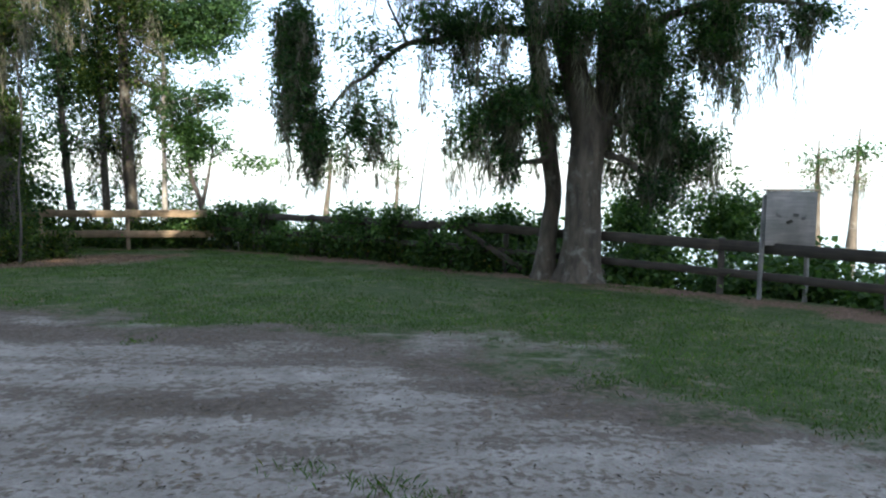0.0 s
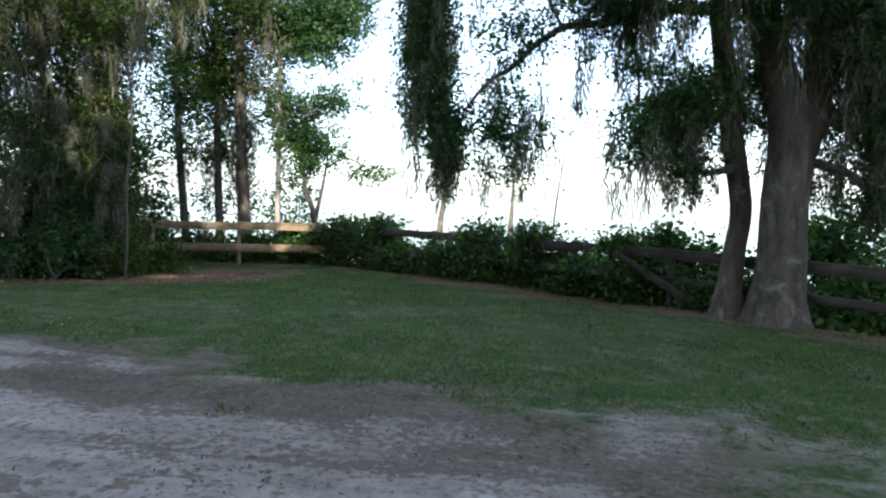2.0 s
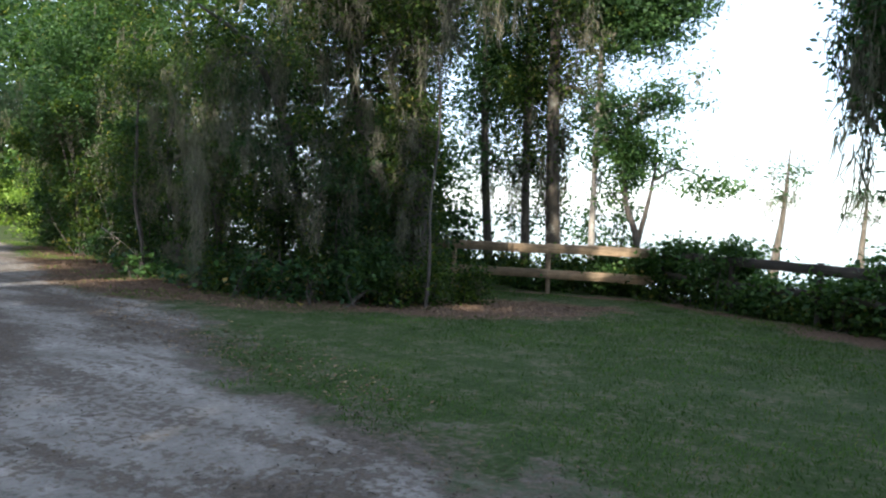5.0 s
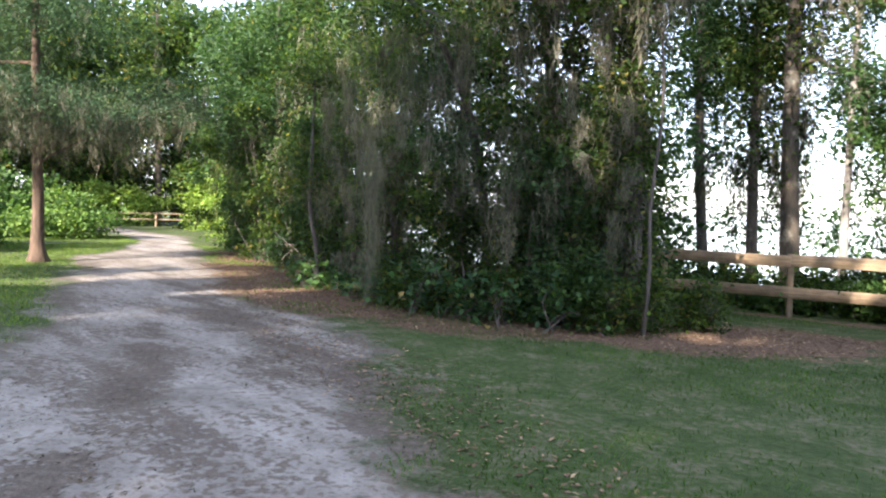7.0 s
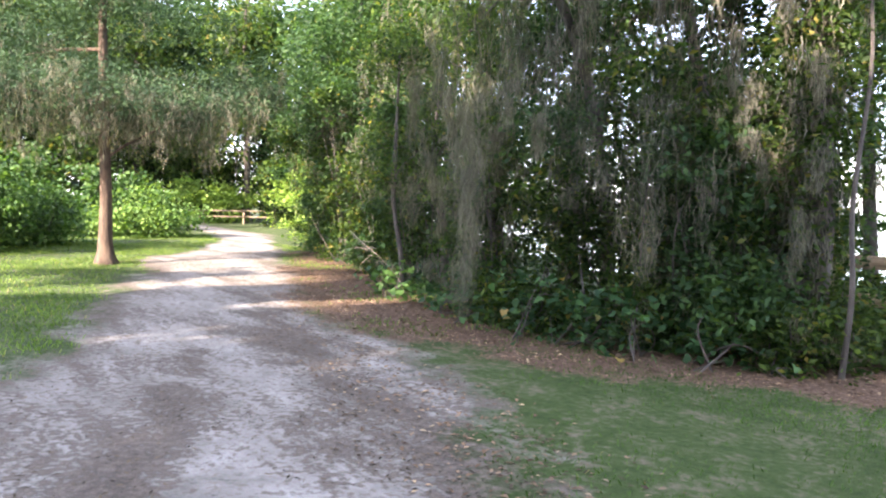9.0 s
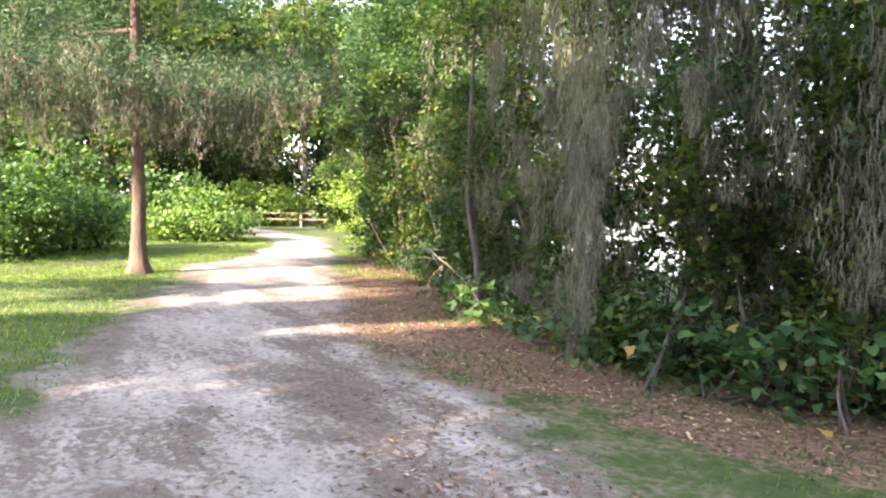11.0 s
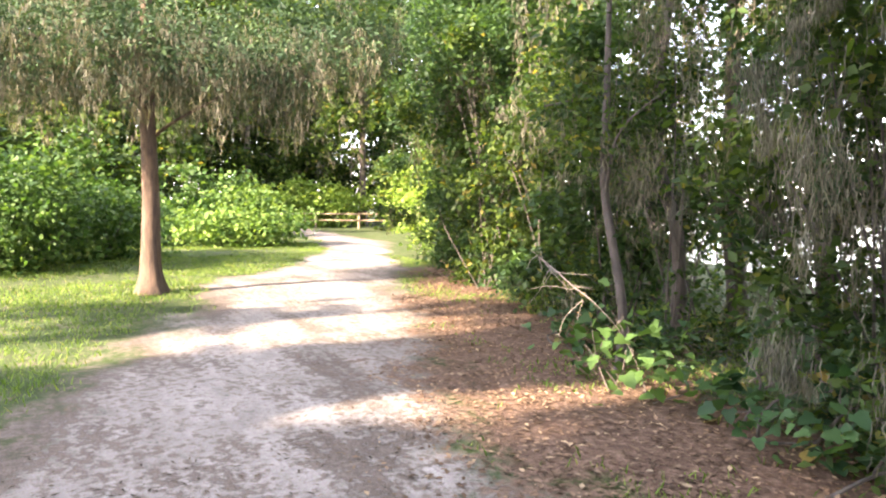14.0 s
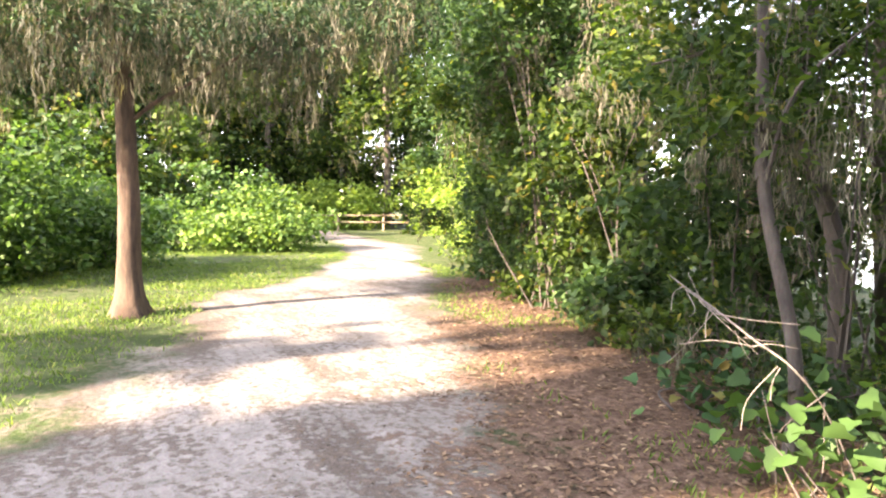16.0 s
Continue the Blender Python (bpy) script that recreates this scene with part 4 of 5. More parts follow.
for x, y, h in ((-10.15, 17.0, 1.1), (-9.75, 17.9, 0.8), (-10.4, 16.3, 0.8)):
    z = float(land(x, y))
    shrub("thicket_shrub", "low ragged shrub at the thicket's end", (x, y, z), [(x, y, z + h * 0.4, 0.4, 0.35, h * 0.5, 1), (x + 0.1, y, z + h * 0.8, 0.25, 0.25, h * 0.25, 1)], 60, 18, 0.09, M_THICKET, 6, False, 3, 0.6, 0.16, group="thicket shrubs")
z = float(land(-17.3, 20.3))
shrub("thicket_shrub", "thin tall undergrowth with the bright lake behind", (-17.3, 20.3, z), [(-17.3, 20.3, z + 2.0, 1.2, 0.7, 2.0, 1), (-17.2, 20.3, z + 5.4, 1.5, 0.8, 2.2, 1)], 210, 20, 0.12, M_THICKET, 6, group="thicket shrubs", spread=0.26)
# bare stems at the thicket's lip
for rows in ([(-17.72, 16.14, -0.35, 0.05), (-17.75, 16.2, 0.4, 0.046), (-18.0, 16.17, 1.5, 0.043), (-18.12, 16.27, 2.3, 0.04), (-18.35, 16.5, 4.4, 0.02)],
             [(-18.6, 17.9, -0.35, 0.09), (-18.65, 17.9, 1.0, 0.08), (-18.9, 17.8, 2.0, 0.075), (-18.95, 17.9, 3.2, 0.06), (-18.8, 18.0, 5.0, 0.03)],
             [(-16.5, 17.6, -0.35, 0.08), (-16.6, 17.6, 1.2, 0.07), (-16.8, 17.55, 2.9, 0.06), (-16.9, 17.6, 4.6, 0.03)]):
    tree("young_tree", "slim brown-barked young tree in the thicket", rows[0][:3], [rows], [(rows[-1][0], rows[-1][1], rows[-1][2], 1.1, 0.9, 0.8, 1), (rows[2][0], rows[2][1], rows[2][2] + 0.6, 0.6, 0.5, 1.2, 1.2)], 150, 24, 0.085, M_THICKET, M_BARK_DARK,
         [[(rows[2][0], rows[2][1], rows[2][2], 0.018), (rows[2][0] + 0.3, rows[2][1] - 0.1, rows[2][2] + 0.6, 0.012), (rows[2][0] + 0.6, rows[2][1] + 0.2, rows[2][2] + 1.0, 0.006)]], moss=8, moss_per=60, group="young trees", flare=0.15)

tree("bent_sapling", "dark sapling arching through the thicket", (-18.2, 18.4, -0.35),
     [[(-18.2, 18.4, -0.4, 0.05), (-18.3, 18.35, 0.9, 0.045), (-18.45, 18.1, 1.75, 0.04), (-18.65, 17.75, 2.35, 0.035), (-19.05, 17.05, 2.68, 0.025), (-19.5, 16.5, 2.6, 0.01)]],
     [(-19.3, 16.8, 2.8, 0.6, 0.5, 0.4, 1), (-18.6, 17.8, 3.0, 0.6, 0.5, 0.5, 1)], 40, 22, 0.09, M_THICKET, M_BARK_DARK, flare=0.1)

# moss curtains trailing from a long low limb over the thicket's edge
tree("leaning_tree", "leaning tree trailing long moss over the thicket's edge", (-13.9, 17.6, -0.35),
     [[(-13.9, 17.6, -0.45, 0.11), (-13.8, 17.3, 1.5, 0.1), (-13.5, 16.4, 3.4, 0.08), (-13.3, 15.2, 4.6, 0.05), (-13.2, 14.0, 5.0, 0.02)]],
     [(-13.4, 15.4, 4.6, 1.2, 0.9, 0.5, 0.8), (-13.3, 14.3, 4.4, 0.7, 0.6, 0.4, 0.8), (-12.4, 15.0, 4.4, 0.8, 0.7, 0.4, 0.6), (-14.3, 15.0, 4.0, 0.7, 0.6, 0.4, 0.6)], 130, 24, 0.085, M_THICKET, M_BARK_DARK,
     moss=14, moss_len=2.0, moss_per=260, moss_w=0.003, spread=0.2, flare=0.15, moss_low=False)
def trailing(label, anchors, per, length, width, spread=0.12):
    x, y, z = anchors[0]
    root = thing("trailing_moss", x, y, z, label, "moss", "", "stuff")
    v, f = tufts(np.array(anchors), per, length, width, spread, 0.45, 4)
    v[:, 2] = np.maximum(v[:, 2], land(v[:, 0], v[:, 1]) + 0.1)
    part("moss_strand", (v, f), M_MOSS, root, kind="stuff")


trailing("long ragged beards of grey moss hanging near the track", [(-13.3, 14.05, 3.1), (-13.2, 14.0, 2.3), (-13.05, 14.5, 3.0), (-12.75, 14.7, 2.6), (-13.7, 14.5, 2.8), (-14.2, 14.9, 2.4), (-12.2, 15.1, 3.0), (-11.6, 15.4, 2.8)], 420, 2.0, 0.0026)
trailing("sunlit pale moss curtain on the tree by the fence", [(-11.2, 16.35, 3.6), (-11.0, 16.3, 3.0), (-10.9, 16.3, 2.4), (-10.7, 16.4, 4.6), (-10.6, 16.4, 5.4), (-10.3, 16.5, 3.2), (-10.25, 16.5, 2.2), (-10.4, 16.4, 1.5), (-11.6, 16.0, 3.8), (-12.0, 16.0, 4.4)], 330, 1.9, 0.0036, 0.13)
trailing("grey moss threads low among broad leaves", [(-14.95, 14.95, 1.9), (-15.4, 15.1, 2.3), (-14.2, 14.75, 0.8), (-14.6, 15.1, 2.9), (-13.9, 15.1, 2.6), (-14.9, 14.75, 0.7), (-14.4, 15.0, 2.0), (-15.1, 15.2, 2.8)], 420, 1.3, 0.003, 0.1)
face = [(x, 15.55 + 0.25 * math.cos(x * 1.7) + max(0, -15.5 - x) * 0.35, rng.uniform(1.3, 4.6)) for x in np.linspace(-11.8, -18.6, 34)]
trailing("ragged grey-brown moss draped over the thicket's face", face, 210, 1.5, 0.003, 0.13)
face = [(x, 17.2 + 0.3 * (-20 - x), rng.uniform(1.6, 4.6)) for x in np.linspace(-19.5, -26.0, 12)]
trailing("thin grey moss on the leafy edge of the track", face, 110, 1.2, 0.006, 0.12)

# dry forked branch propped in the thicket's lip
dry = thing("dead_branch", -17.3, 15.1, float(land(-17.3, 15.1)), "bare pale dead branch with twigs propped in the thicket", "branch")
part("stick", tube([(-17.62, 14.98, 1.0, 0.003), (-17.4, 15.05, 0.86, 0.005), (-17.15, 15.08, 0.72, 0.006), (-17.0, 15.2, 0.58, 0.005), (-17.08, 15.6, 0.25, 0.004), (-17.3, 16.1, -0.3, 0.005)], 6, 5, 0.1), M_TWIG, dry, smooth=True)
for k in range(14):
    f = rng.uniform(0, 1)
    s = np.array([-17.55 + 0.6 * f, 15.0 + 0.06 * f, 0.95 - 0.35 * f])
    d = rng.normal(0, 1, 3) * np.array([0.5, 0.4, 0.55]) + np.array([0, 0, -0.35])
    d *= rng.uniform(0.15, 0.5) / np.linalg.norm(d)
    part("twig", tube([(*s, 0.0035), (*(s + d * 0.5 + rng.normal(0, 0.025, 3)), 0.0025), (*(s + d), 0.0012)], 4, 4), M_TWIG, dry, smooth=True)

# vine with big leaves in a sun fleck, its large leaves one by one
creeper = thing("wild_grape_vine", -17.0, 15.7, float(land(-17.0, 15.7)), "wild grape vine with large sunlit green leaves", "vine")
for k in range(7):
    a = np.array([-17.1 + rng.normal(0, 0.2), 15.6 + rng.normal(0, 0.15), float(land(-17.1, 15.6))])
    b = a + np.array([rng.uniform(-0.5, 0.6), rng.uniform(-0.3, 0.3), rng.uniform(0.3, 0.9)])
    part("stem", tube([(*a, 0.006), (*((a + b) / 2 + rng.normal(0, 0.08, 3)), 0.005), (*b, 0.003)], 5, 5), M_BARK_DARK, creeper, smooth=True)
for k in range(110):
    c = np.array([[-17.1 + rng.normal(0, 0.38), 15.75 + rng.normal(0, 0.25), float(land(-17, 15.5)) + abs(rng.normal(0.1, 0.28)) + 0.05]])
    part("leaf", lobed(c, 0.12), M_VINE, creeper)

# moss-hung cedar on the lawn
cx, cy = -25.0, 12.6
tree("cedar_tree", "reddish-barked cedar with drooping moss on the lawn", (cx, cy, -0.1),
     [[(cx, cy, -0.15, 0.17), (cx - 0.02, cy, 0.5, 0.15), (cx - 0.03, cy + 0.02, 1.6, 0.135), (cx - 0.02, cy, 2.9, 0.12), (cx - 0.1, cy, 5.0, 0.1), (cx, cy, 7.5, 0.07), (cx, cy, 10.0, 0.03)]],
     [(cx - 0.4, cy - 2.3, 4.0, 1.9, 1.6, 0.9, 0.9), (cx + 0.4, cy - 0.2, 3.9, 2.1, 1.8, 0.8, 0.9), (cx + 0.8, cy + 2.0, 3.8, 1.7, 1.5, 0.8, 0.9), (cx - 1.8, cy + 1.0, 4.2, 1.8, 1.8, 0.9, 0.8), (cx + 0.2, cy + 3.3, 4.4, 1.5, 1.3, 0.9, 0.8), (cx, cy, 6.4, 2.8, 2.8, 1.2, 0.5), (cx, cy, 8.6, 1.8, 1.8, 1.5, 0.4), (cx - 1.6, cy - 1.0, 5.2, 1.8, 1.8, 0.8, 0.7)],
     1800, 40, 0.095, M_CEDAR, M_BARK_RED,
     [[(cx + 0.05, cy + 0.1, 2.5, 0.032), (cx + 0.2, cy + 0.4, 2.75, 0.028), (cx + 0.5, cy + 1.3, 3.3, 0.022), (cx + 0.8, cy + 2.2, 3.9, 0.02)], [(cx, cy - 0.1, 3.1, 0.05), (cx + 0.1, cy - 0.9, 3.6, 0.04), (cx - 0.2, cy - 2.2, 4.2, 0.025)]],
     moss=540, moss_len=1.3, moss_per=60, moss_w=0.0048, spread=0.24, flare=0.8, aspect=0.28, moss_floor=2.15)

# growth beyond the lawn
def mound(label, x, y, r, h, mat, n, leaf=0.14, name="vine_mound", per=20, stretch=1.0):
    z = float(land(x, y))
    shrub(name, label, (x, y, z), [(x, y, z + h * 0.38, r * stretch, r, h * 0.45, 0.8)] + [(x + r * rng.uniform(-0.8, 0.8), y + r * rng.uniform(-0.8, 0.8), z + h * rng.uniform(0.3, 0.9), r * 0.42, r * 0.42, h * 0.16, 1.3) for _ in range(7)], n, per, leaf * 1.1, mat, 6, False, group="vine mounds", spread=0.28, category="bush", aspect=0.8)

mound("bright vine-smothered bush in the sun", -38.2, 17.2, 2.2, 2.0, M_BUSH_SUNLIT, 330)
mound("dark green vine mound behind the cedar", -40.0, 13.6, 1.9, 2.0, M_VINE, 220)
mound("tall vine-covered bank at the lawn's edge", -31.2, 10.4, 1.9, 3.4, M_VINE, 420, 0.12)
mound("low leafy bush at the lawn's edge", -29.4, 9.6, 1.5, 2.0, M_VINE, 300, 0.1)
mound("leafy vine-covered bush at the lawn's edge", -33.5, 12.4, 1.6, 2.4, M_VINE, 240, 0.13)
mound("leafy vine-covered bank at the lawn's edge", -33.0, 7.6, 2.4, 4.6, M_VINE, 300, 0.16)
# far bushes whose sunny glow comes partly from the brighter leaf colour
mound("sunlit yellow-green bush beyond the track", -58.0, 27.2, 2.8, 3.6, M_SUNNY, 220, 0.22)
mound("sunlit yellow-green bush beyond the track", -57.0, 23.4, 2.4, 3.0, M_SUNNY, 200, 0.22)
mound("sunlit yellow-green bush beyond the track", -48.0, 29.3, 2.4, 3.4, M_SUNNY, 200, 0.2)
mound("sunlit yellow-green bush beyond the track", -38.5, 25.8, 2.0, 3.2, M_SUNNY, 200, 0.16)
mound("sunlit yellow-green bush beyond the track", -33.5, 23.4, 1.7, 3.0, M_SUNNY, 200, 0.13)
mound("dark bush below the far trees", -46.0, 17.5, 2.4, 3.0, M_VINE, 160, 0.2)
for x, y, r, h in ((-53.0, 4.0, 3.0, 5.0), (-54.0, 8.5, 3.0, 5.5), (-53.5, 12.5, 3.0, 5.0), (-62.5, 24.0, 3.0, 6.5), (-63.0, 28.5, 3.2, 7.0), (-57.0, 33.5, 3.2, 6.0), (-51.0, 31.0, 3.0, 5.5), (-45.5, 31.0, 2.6, 5.0), (-48.0, 4.0, 2.6, 5.0), (-42.0, 6.5, 2.4, 4.4), (-37.0, 6.0, 2.4, 4.6), (-40.5, 28.6, 2.4, 4.6), (-47.0, 10.0, 2.8, 6.5), (-50.0, 14.5, 2.8, 6.5), (-47.5, 6.0, 2.8, 6.5), (-66.0, 20.0, 4.0, 9.0), (-67.0, 26.5, 4.0, 9.0), (-66.0, 33.0, 4.0, 9.0), (-64.0, 13.5, 4.0, 8.0), (-73.0, -3.0, 4.5, 10.0), (-73.0, 4.0, 4.5, 10.0), (-73.5, 11.0, 4.5, 10.5), (-74.0, 18.0, 4.5, 10.5), (-74.0, 24.0, 4.5, 10.5), (-73.0, 30.0, 4.5, 10.0), (-70.0, 38.0, 4.5, 9.0), (-58.0, 0.0, 4.0, 8.0)):
    mound("dark leafy undergrowth below the far trees", x, y, r, h, M_VINE if h < 5.2 else M_THICKET, 170, 0.28)
fit_boards(fence("wooden_fence", "pale wooden rail fence far down the track", [(-56.5, 23.0), (-53.5, 30.5)], [0.85, 0.85], M_RAIL, M_RAIL, (0.09, 0.09), (0.0, -0.42), 2.6))


def wood_tree(label, x, y, h, r, mat, n, moss, group):
    z = float(land(x, y)) - 0.1
    return tree("woodland_tree", label, (x, y, z), [[(x, y, z, 0.22), (x + 0.2, y, z + h * 0.35, 0.18), (x - 0.1, y + 0.2, z + h * 0.7, 0.12), (x, y, z + h, 0.04)]],
                [(x, y, z + h * 0.75, r, r, h * 0.25, 0.6), (x + r * 0.5, y - r * 0.4, z + h * 0.48, r * 0.7, r * 0.7, h * 0.16, 0.6), (x - r * 0.5, y + r * 0.4, z + h * 0.42, r * 0.7, r * 0.7, h * 0.16, 0.6), (x + r * 0.2, y + r * 0.6, z + h * 0.3, r * 0.6, r * 0.6, h * 0.12, 0.5)],
                n, 17, 0.41, mat, M_BARK, moss=moss, moss_len=2.2, moss_per=26, moss_w=0.02, group=group, spread=0.5, flare=0.2, category="tree")


kinds = [wood_tree("tall woodland tree with hanging moss", -67.0, 16.0, 16.0, 3.4, M_OAK, 340, 34, "woodland trees"), wood_tree("tall leafy woodland tree in dappled sun", -63.0, 23.0, 17.0, 3.8, M_THICKET, 340, 30, "woodland trees")]
for k, (x, y, turn, grow) in enumerate([(-66.0, 8.0, 40, 1.2), (-68.0, 2.0, 200, 1.2), (-64.0, 11.0, 110, 1.2), (-66.0, 18.0, 300, 1.2), (-68.0, 27.0, 75, 1.3), (-60.0, 30.5, 160, 1.1), (-52.0, 33.0, 20, 1.0), (-70.0, 22.0, 250, 1.4),
                                         (-66.0, 33.0, 320, 1.2), (-45.0, 31.5, 140, 0.9), (-38.0, 28.0, 210, 0.85), (-74.0, 38.0, 10, 1.4), (-58.0, 36.0, 90, 1.2), (-76.0, 14.0, 170, 1.4), (-72.0, 4.0, 30, 1.3), (-70.0, 27.5, 280, 1.1), (-33.0, 26.0, 65, 0.75), (-80.0, -4.0, 15, 1.4), (-81.0, 3.0, 95, 1.4), (-80.0, 9.0, 215, 1.4), (-82.0, 17.0, 140, 1.5), (-80.0, 23.0, 60, 1.5), (-81.0, 29.0, 310, 1.4), (-79.0, 34.0, 190, 1.4), (-60.0, -4.0, 120, 1.3), (-56.0, 3.0, 260, 1.1)]):
    copy_thing(kinds[k % 2], pose(x, y, float(land(x, y)) - 0.1, 0, 0, turn) @ Matrix.Scale(grow, 4))

# tall trees behind the walker, whose gaps let the low sun through in streaks
SUN_SPOTS = [(-20.75, 5.5, 16.0, 0.55), (-17.2, 13.4, 15.1, 0.45), (-17.7, 12.6, 13.6, 0.12), (-15.0, 11.7, 12.7, 0.24), (-13.5, 12.5, 13.4, 0.22), (-21.6, 14.8, 15.9, 0.12), (-23.1, 13.9, 16.4, 0.15), (-24.2, 14.5, 17.2, 0.2),
             (-17.25, 15.0, 17.4, 0.4), (-25.7, 16.0, 19.0, 0.3), (-26.2, 20.0, 22.0, 0.6), (-24.4, 19.5, 22.0, 0.4), (-9.3, 16.7, 17.7, 0.4), (-4.7, 5.9, 6.6, 0.2), (-8.3, 22.6, 24.2, 0.4), (-11.75, 20.5, 26.0, 0.2), (-11.7, 29.5, 35.0, 0.5), (-12.5, 24.0, 28.0, 0.12),
             ]
LAWN_SPOTS = [(-22.5, 6.0, 11.5, 0.6), (-25.0, 8.5, 12.0, 0.8), (-27.5, 6.0, 12.0, 0.8), (-26.0, 14.5, 17.0, 0.7), (-15.0, 26.0, 30.0, 0.5), (-18.0, 24.0, 30.0, 0.5)]
for k in range(9):
    x, y = 13.0 - k * 3.9, -9.5 + 1.2 * math.sin(k * 2.3)
    z = float(land(x, y))
    tall_k = 19.0 if k < 8 else 13.0
    root = thing("shade_tree", x, y, z, "tall broad-crowned tree shading the lawn", "tree", "shade trees")
    part("trunk", tube([(x, y, z - 0.2, 0.34), (x + 0.1, y, z + tall_k * 0.3, 0.28), (x - 0.1, y, z + tall_k * 0.6, 0.2), (x, y, z + tall_k * 0.95, 0.06)], 10, 5, 0.06, 0.3), M_BARK, root, smooth=True)
    c, _ = clumps([(x, y, z + tall_k * 0.68, 2.7, 2.4, tall_k * 0.34, 1), (x, y, z + tall_k * 0.27, 2.5, 2.2, tall_k * 0.26, 1)], 900 if k < 8 else 520, 1.6)
    p = around(c, 11, 0.55)
    fall = (p[:, 2] + 0.2) / TO_SUN.z
    hx, hy = p[:, 0] - TO_SUN.x * fall, p[:, 1] - TO_SUN.y * fall
    rag = (value_noise(hx, hy, 1.3, 31) - 0.5) * 0.35
    keep = p[:, 2] > 0.4
    for sx0, sy0, sy1, sw in SUN_SPOTS + LAWN_SPOTS:
        keep &= ~((np.abs(hx - sx0) < sw + 0.24 + rag) & (hy > sy0 - 0.2) & (hy < sy1 + 0.2))
    p = p[keep]
    part("crown", leaves(p, 0.53, aspect=0.7), M_OAK, root, kind="stuff")

# ---- ground cover ----
def strew(n, x0, x1, y0, y1, keep):
    x, y = rng.uniform(x0, x1, n), rng.uniform(y0, y1, n)
    ok = keep(x, y)
    return x[ok], y[ok]


def blades(x, y, h, w):
    n = len(x)
    base = np.stack([x, y, land(x, y) - 0.005], 1)
    az, tilt = rng.uniform(0, 6.283, n), rng.uniform(0.1, 0.7, n)
    h = h * rng.uniform(0.5, 1.4, n)
    d = np.stack([np.cos(az) * np.sin(tilt), np.sin(az) * np.sin(tilt), np.cos(tilt)], 1) * h[:, None]
    s = np.stack([-np.sin(az), np.cos(az), np.zeros(n)], 1) * w
    v = np.stack([base - s, base + s, base + d * 0.6 + s * 0.7, base + d + np.stack([np.cos(az), np.sin(az), np.zeros(n)], 1) * (h * 0.25)[:, None]], 1).reshape(-1, 3)
    k = np.arange(n)[:, None] * 4
    return v, np.concatenate([k + np.array([[0, 1, 2]]), k + np.array([[0, 2, 3]])], 0)


def grassy(x, y):
    g = 1 - 1.2 * sandy(x, y) - mouldy(x, y) * 0.85
    patch = value_noise(x, y, 0.4, 11) * 0.45 + value_noise(x, y, 1.1, 12) * 0.35 + value_noise(x, y, 3.7, 13) * 0.2
    bare = 0.5 * np.exp(-((x + 8.5) ** 2 / 9 + (y - 19.8) ** 2 / 1.5)) + 0.5 * np.clip(1 + along(np.array([(-1.0, 16.5, 0.9), (3.5, 12.2, 1.0), (7.0, 8.5, 1.2)]), x, y), 0, 1)
    return (g + (patch - 0.5) * 2.8 - bare - 0.8 * np.exp(-((x + 11.0) ** 2 / 16 + (y - 13.2) ** 2 / 2.6)) > 0.55 + 0.45 * rng.uniform(-1, 1, np.shape(x))) & (beyond_fence(x, y) < 0.6) & (sandy(x, y) < 0.6) & (rng.uniform(0, 1, np.shape(x)) > 0.8 * np.exp(-((x + 10.0) ** 2 / 14 + (y - 13.0) ** 2 / 4.0)))


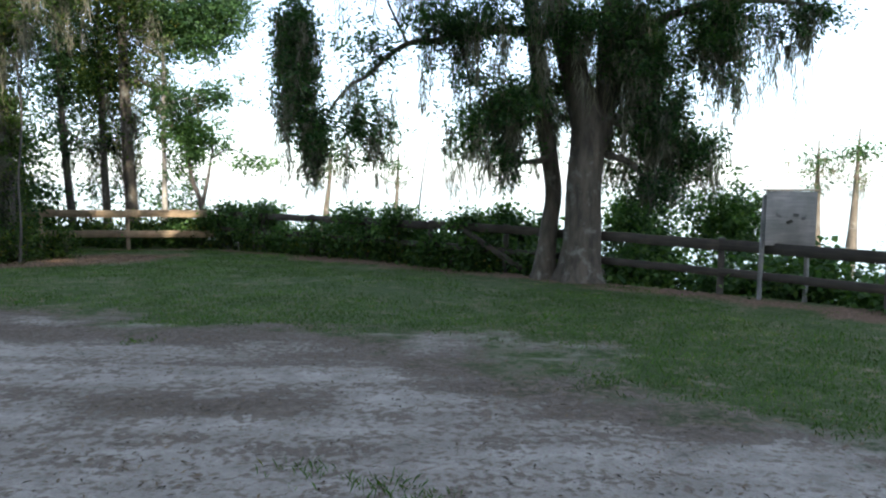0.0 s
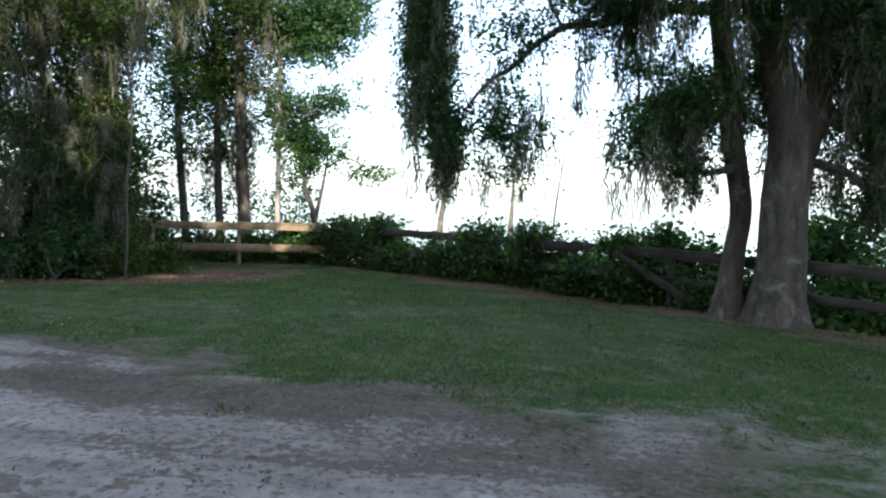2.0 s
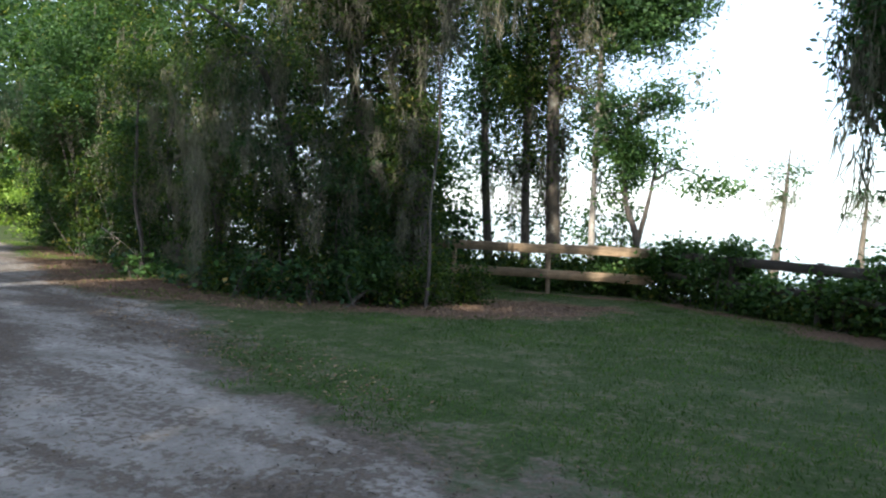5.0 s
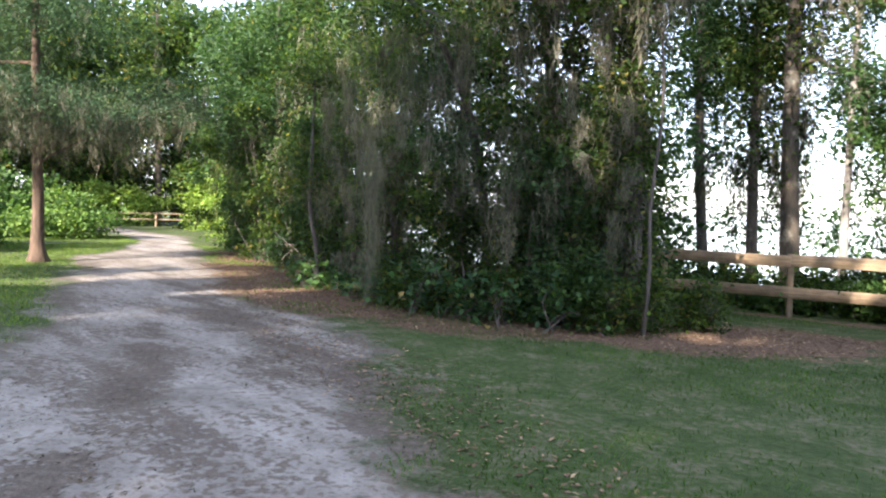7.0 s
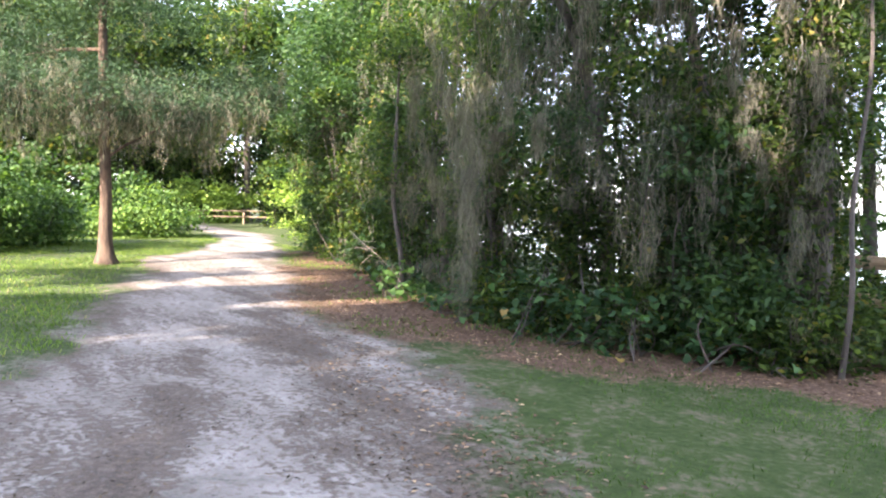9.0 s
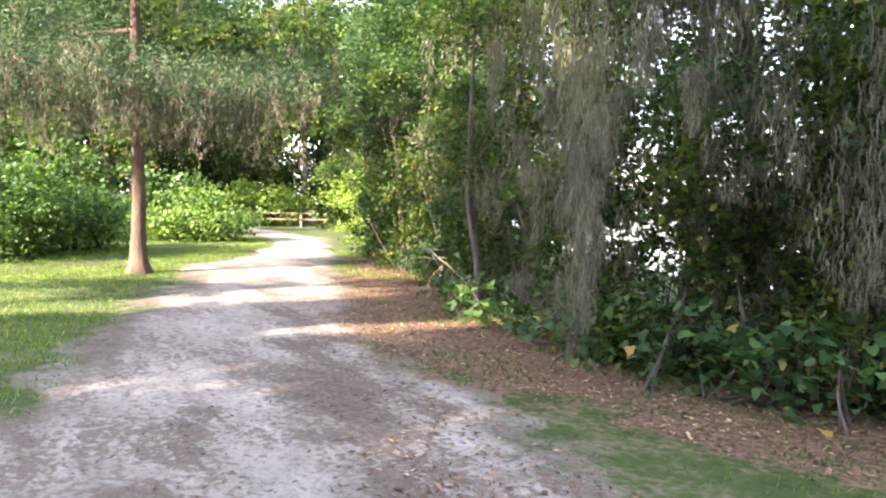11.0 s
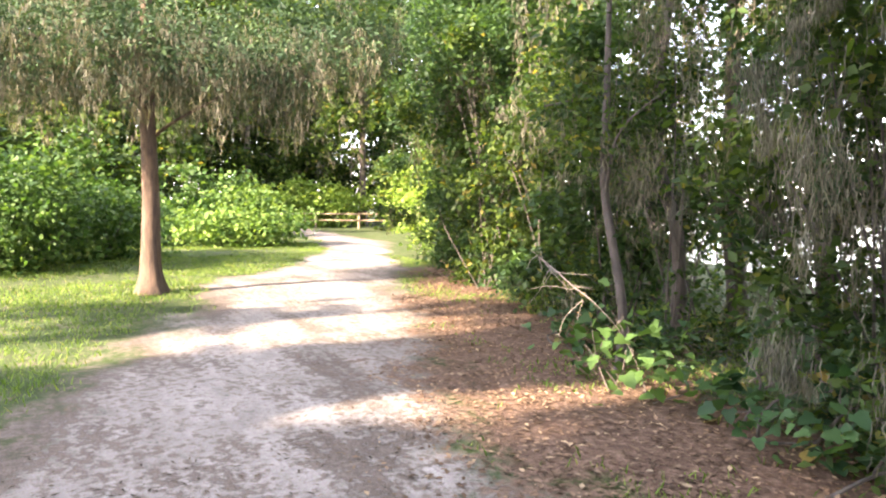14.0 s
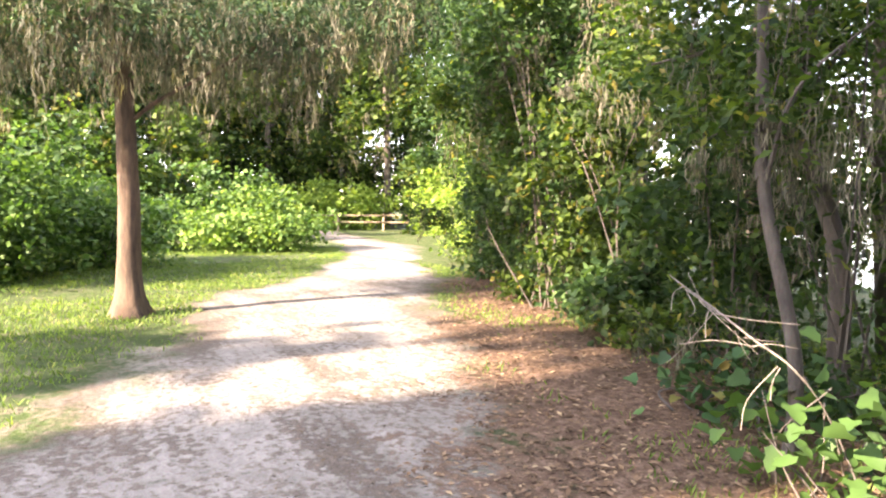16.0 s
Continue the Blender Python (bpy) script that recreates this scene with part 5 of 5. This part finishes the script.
lawn = thing("lawn_grass", 0, 10, float(land(0, 10)), "short worn green lawn grass thinning into sand", "grass", "", "stuff")
gx1, gy1 = strew(290000, -14, 9, 4.0, 22, grassy)
part("blades", blades(gx1, gy1, 0.042, 0.0035), M_GRASS, lawn, kind="stuff")
# the lawn round the cedar takes the lighter, sunlit-coloured blades
lawn2 = thing("lawn_grass", -25, 11, float(land(-25, 11)), "mown grass round the cedar, tinted pale as if sunlit", "grass", "", "stuff")
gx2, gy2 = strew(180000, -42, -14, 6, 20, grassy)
part("blades", blades(gx2, gy2, 0.06, 0.006), M_GRASS_SUNLIT, lawn2, kind="stuff")
fallen = thing("leaf_litter", -14, 15, float(land(-14, 15)), "brown fallen leaves at the thicket's foot", "leaves", "", "stuff")
lx, ly = strew(82000, -27, -6.0, 10.5, 20, lambda x, y: (mouldy(x, y) > 0.35 + 0.4 * rng.uniform(0, 1, len(x))) | (along(RIM, x, y) > rng.uniform(-0.6, 4.0, len(x))))
lp = np.stack([lx, ly, land(lx, ly) + rng.uniform(0.004, 0.02, len(lx))], 1)
part("leaves", leaves(lp, 0.05, 0.5, -0.05, 0.5, 3.0, 0.15), M_LITTER, fallen, kind="stuff")
specks = thing("twig_litter", -4, 7, float(land(-4, 7)), "dark leaf scraps and twigs strewn over sand", "debris", "", "stuff")
sx, sy = strew(190000, -28, 6, 1.5, 18, lambda x, y: (sandy(x, y) > 0.2) & (value_noise(x, y, 0.9, 21) * 0.45 + value_noise(x, y, 2.7, 22) * 0.35 + 0.32 * humous(x, y) + 0.2 * ((sandy(x, y) > 0.25) & (sandy(x, y) < 0.7)) + rng.uniform(-0.3, 0.3, len(x)) > 0.62))
sp = np.stack([sx, sy, land(sx, sy) + 0.006], 1)
part("scraps", leaves(sp, 0.034, 0.85, -0.03, 0.32, 6.0, 0.1), M_DEBRIS, specks, kind="stuff")
for x, y, n in ((-0.75, 4.0, 60), (-0.35, 3.75, 80), (-0.1, 3.6, 60), (1.4, 6.0, 60), (-3.3, 7.6, 60)):
    tuft = thing("grass_tuft", x, y, float(land(x, y)), "small weedy grass tuft rooted in the sand", "grass", "grass tufts")
    part("blades", blades(x + rng.normal(0, 0.11, n), y + rng.normal(0, 0.09, n), 0.06, 0.002), M_GRASS, tuft, kind="stuff")
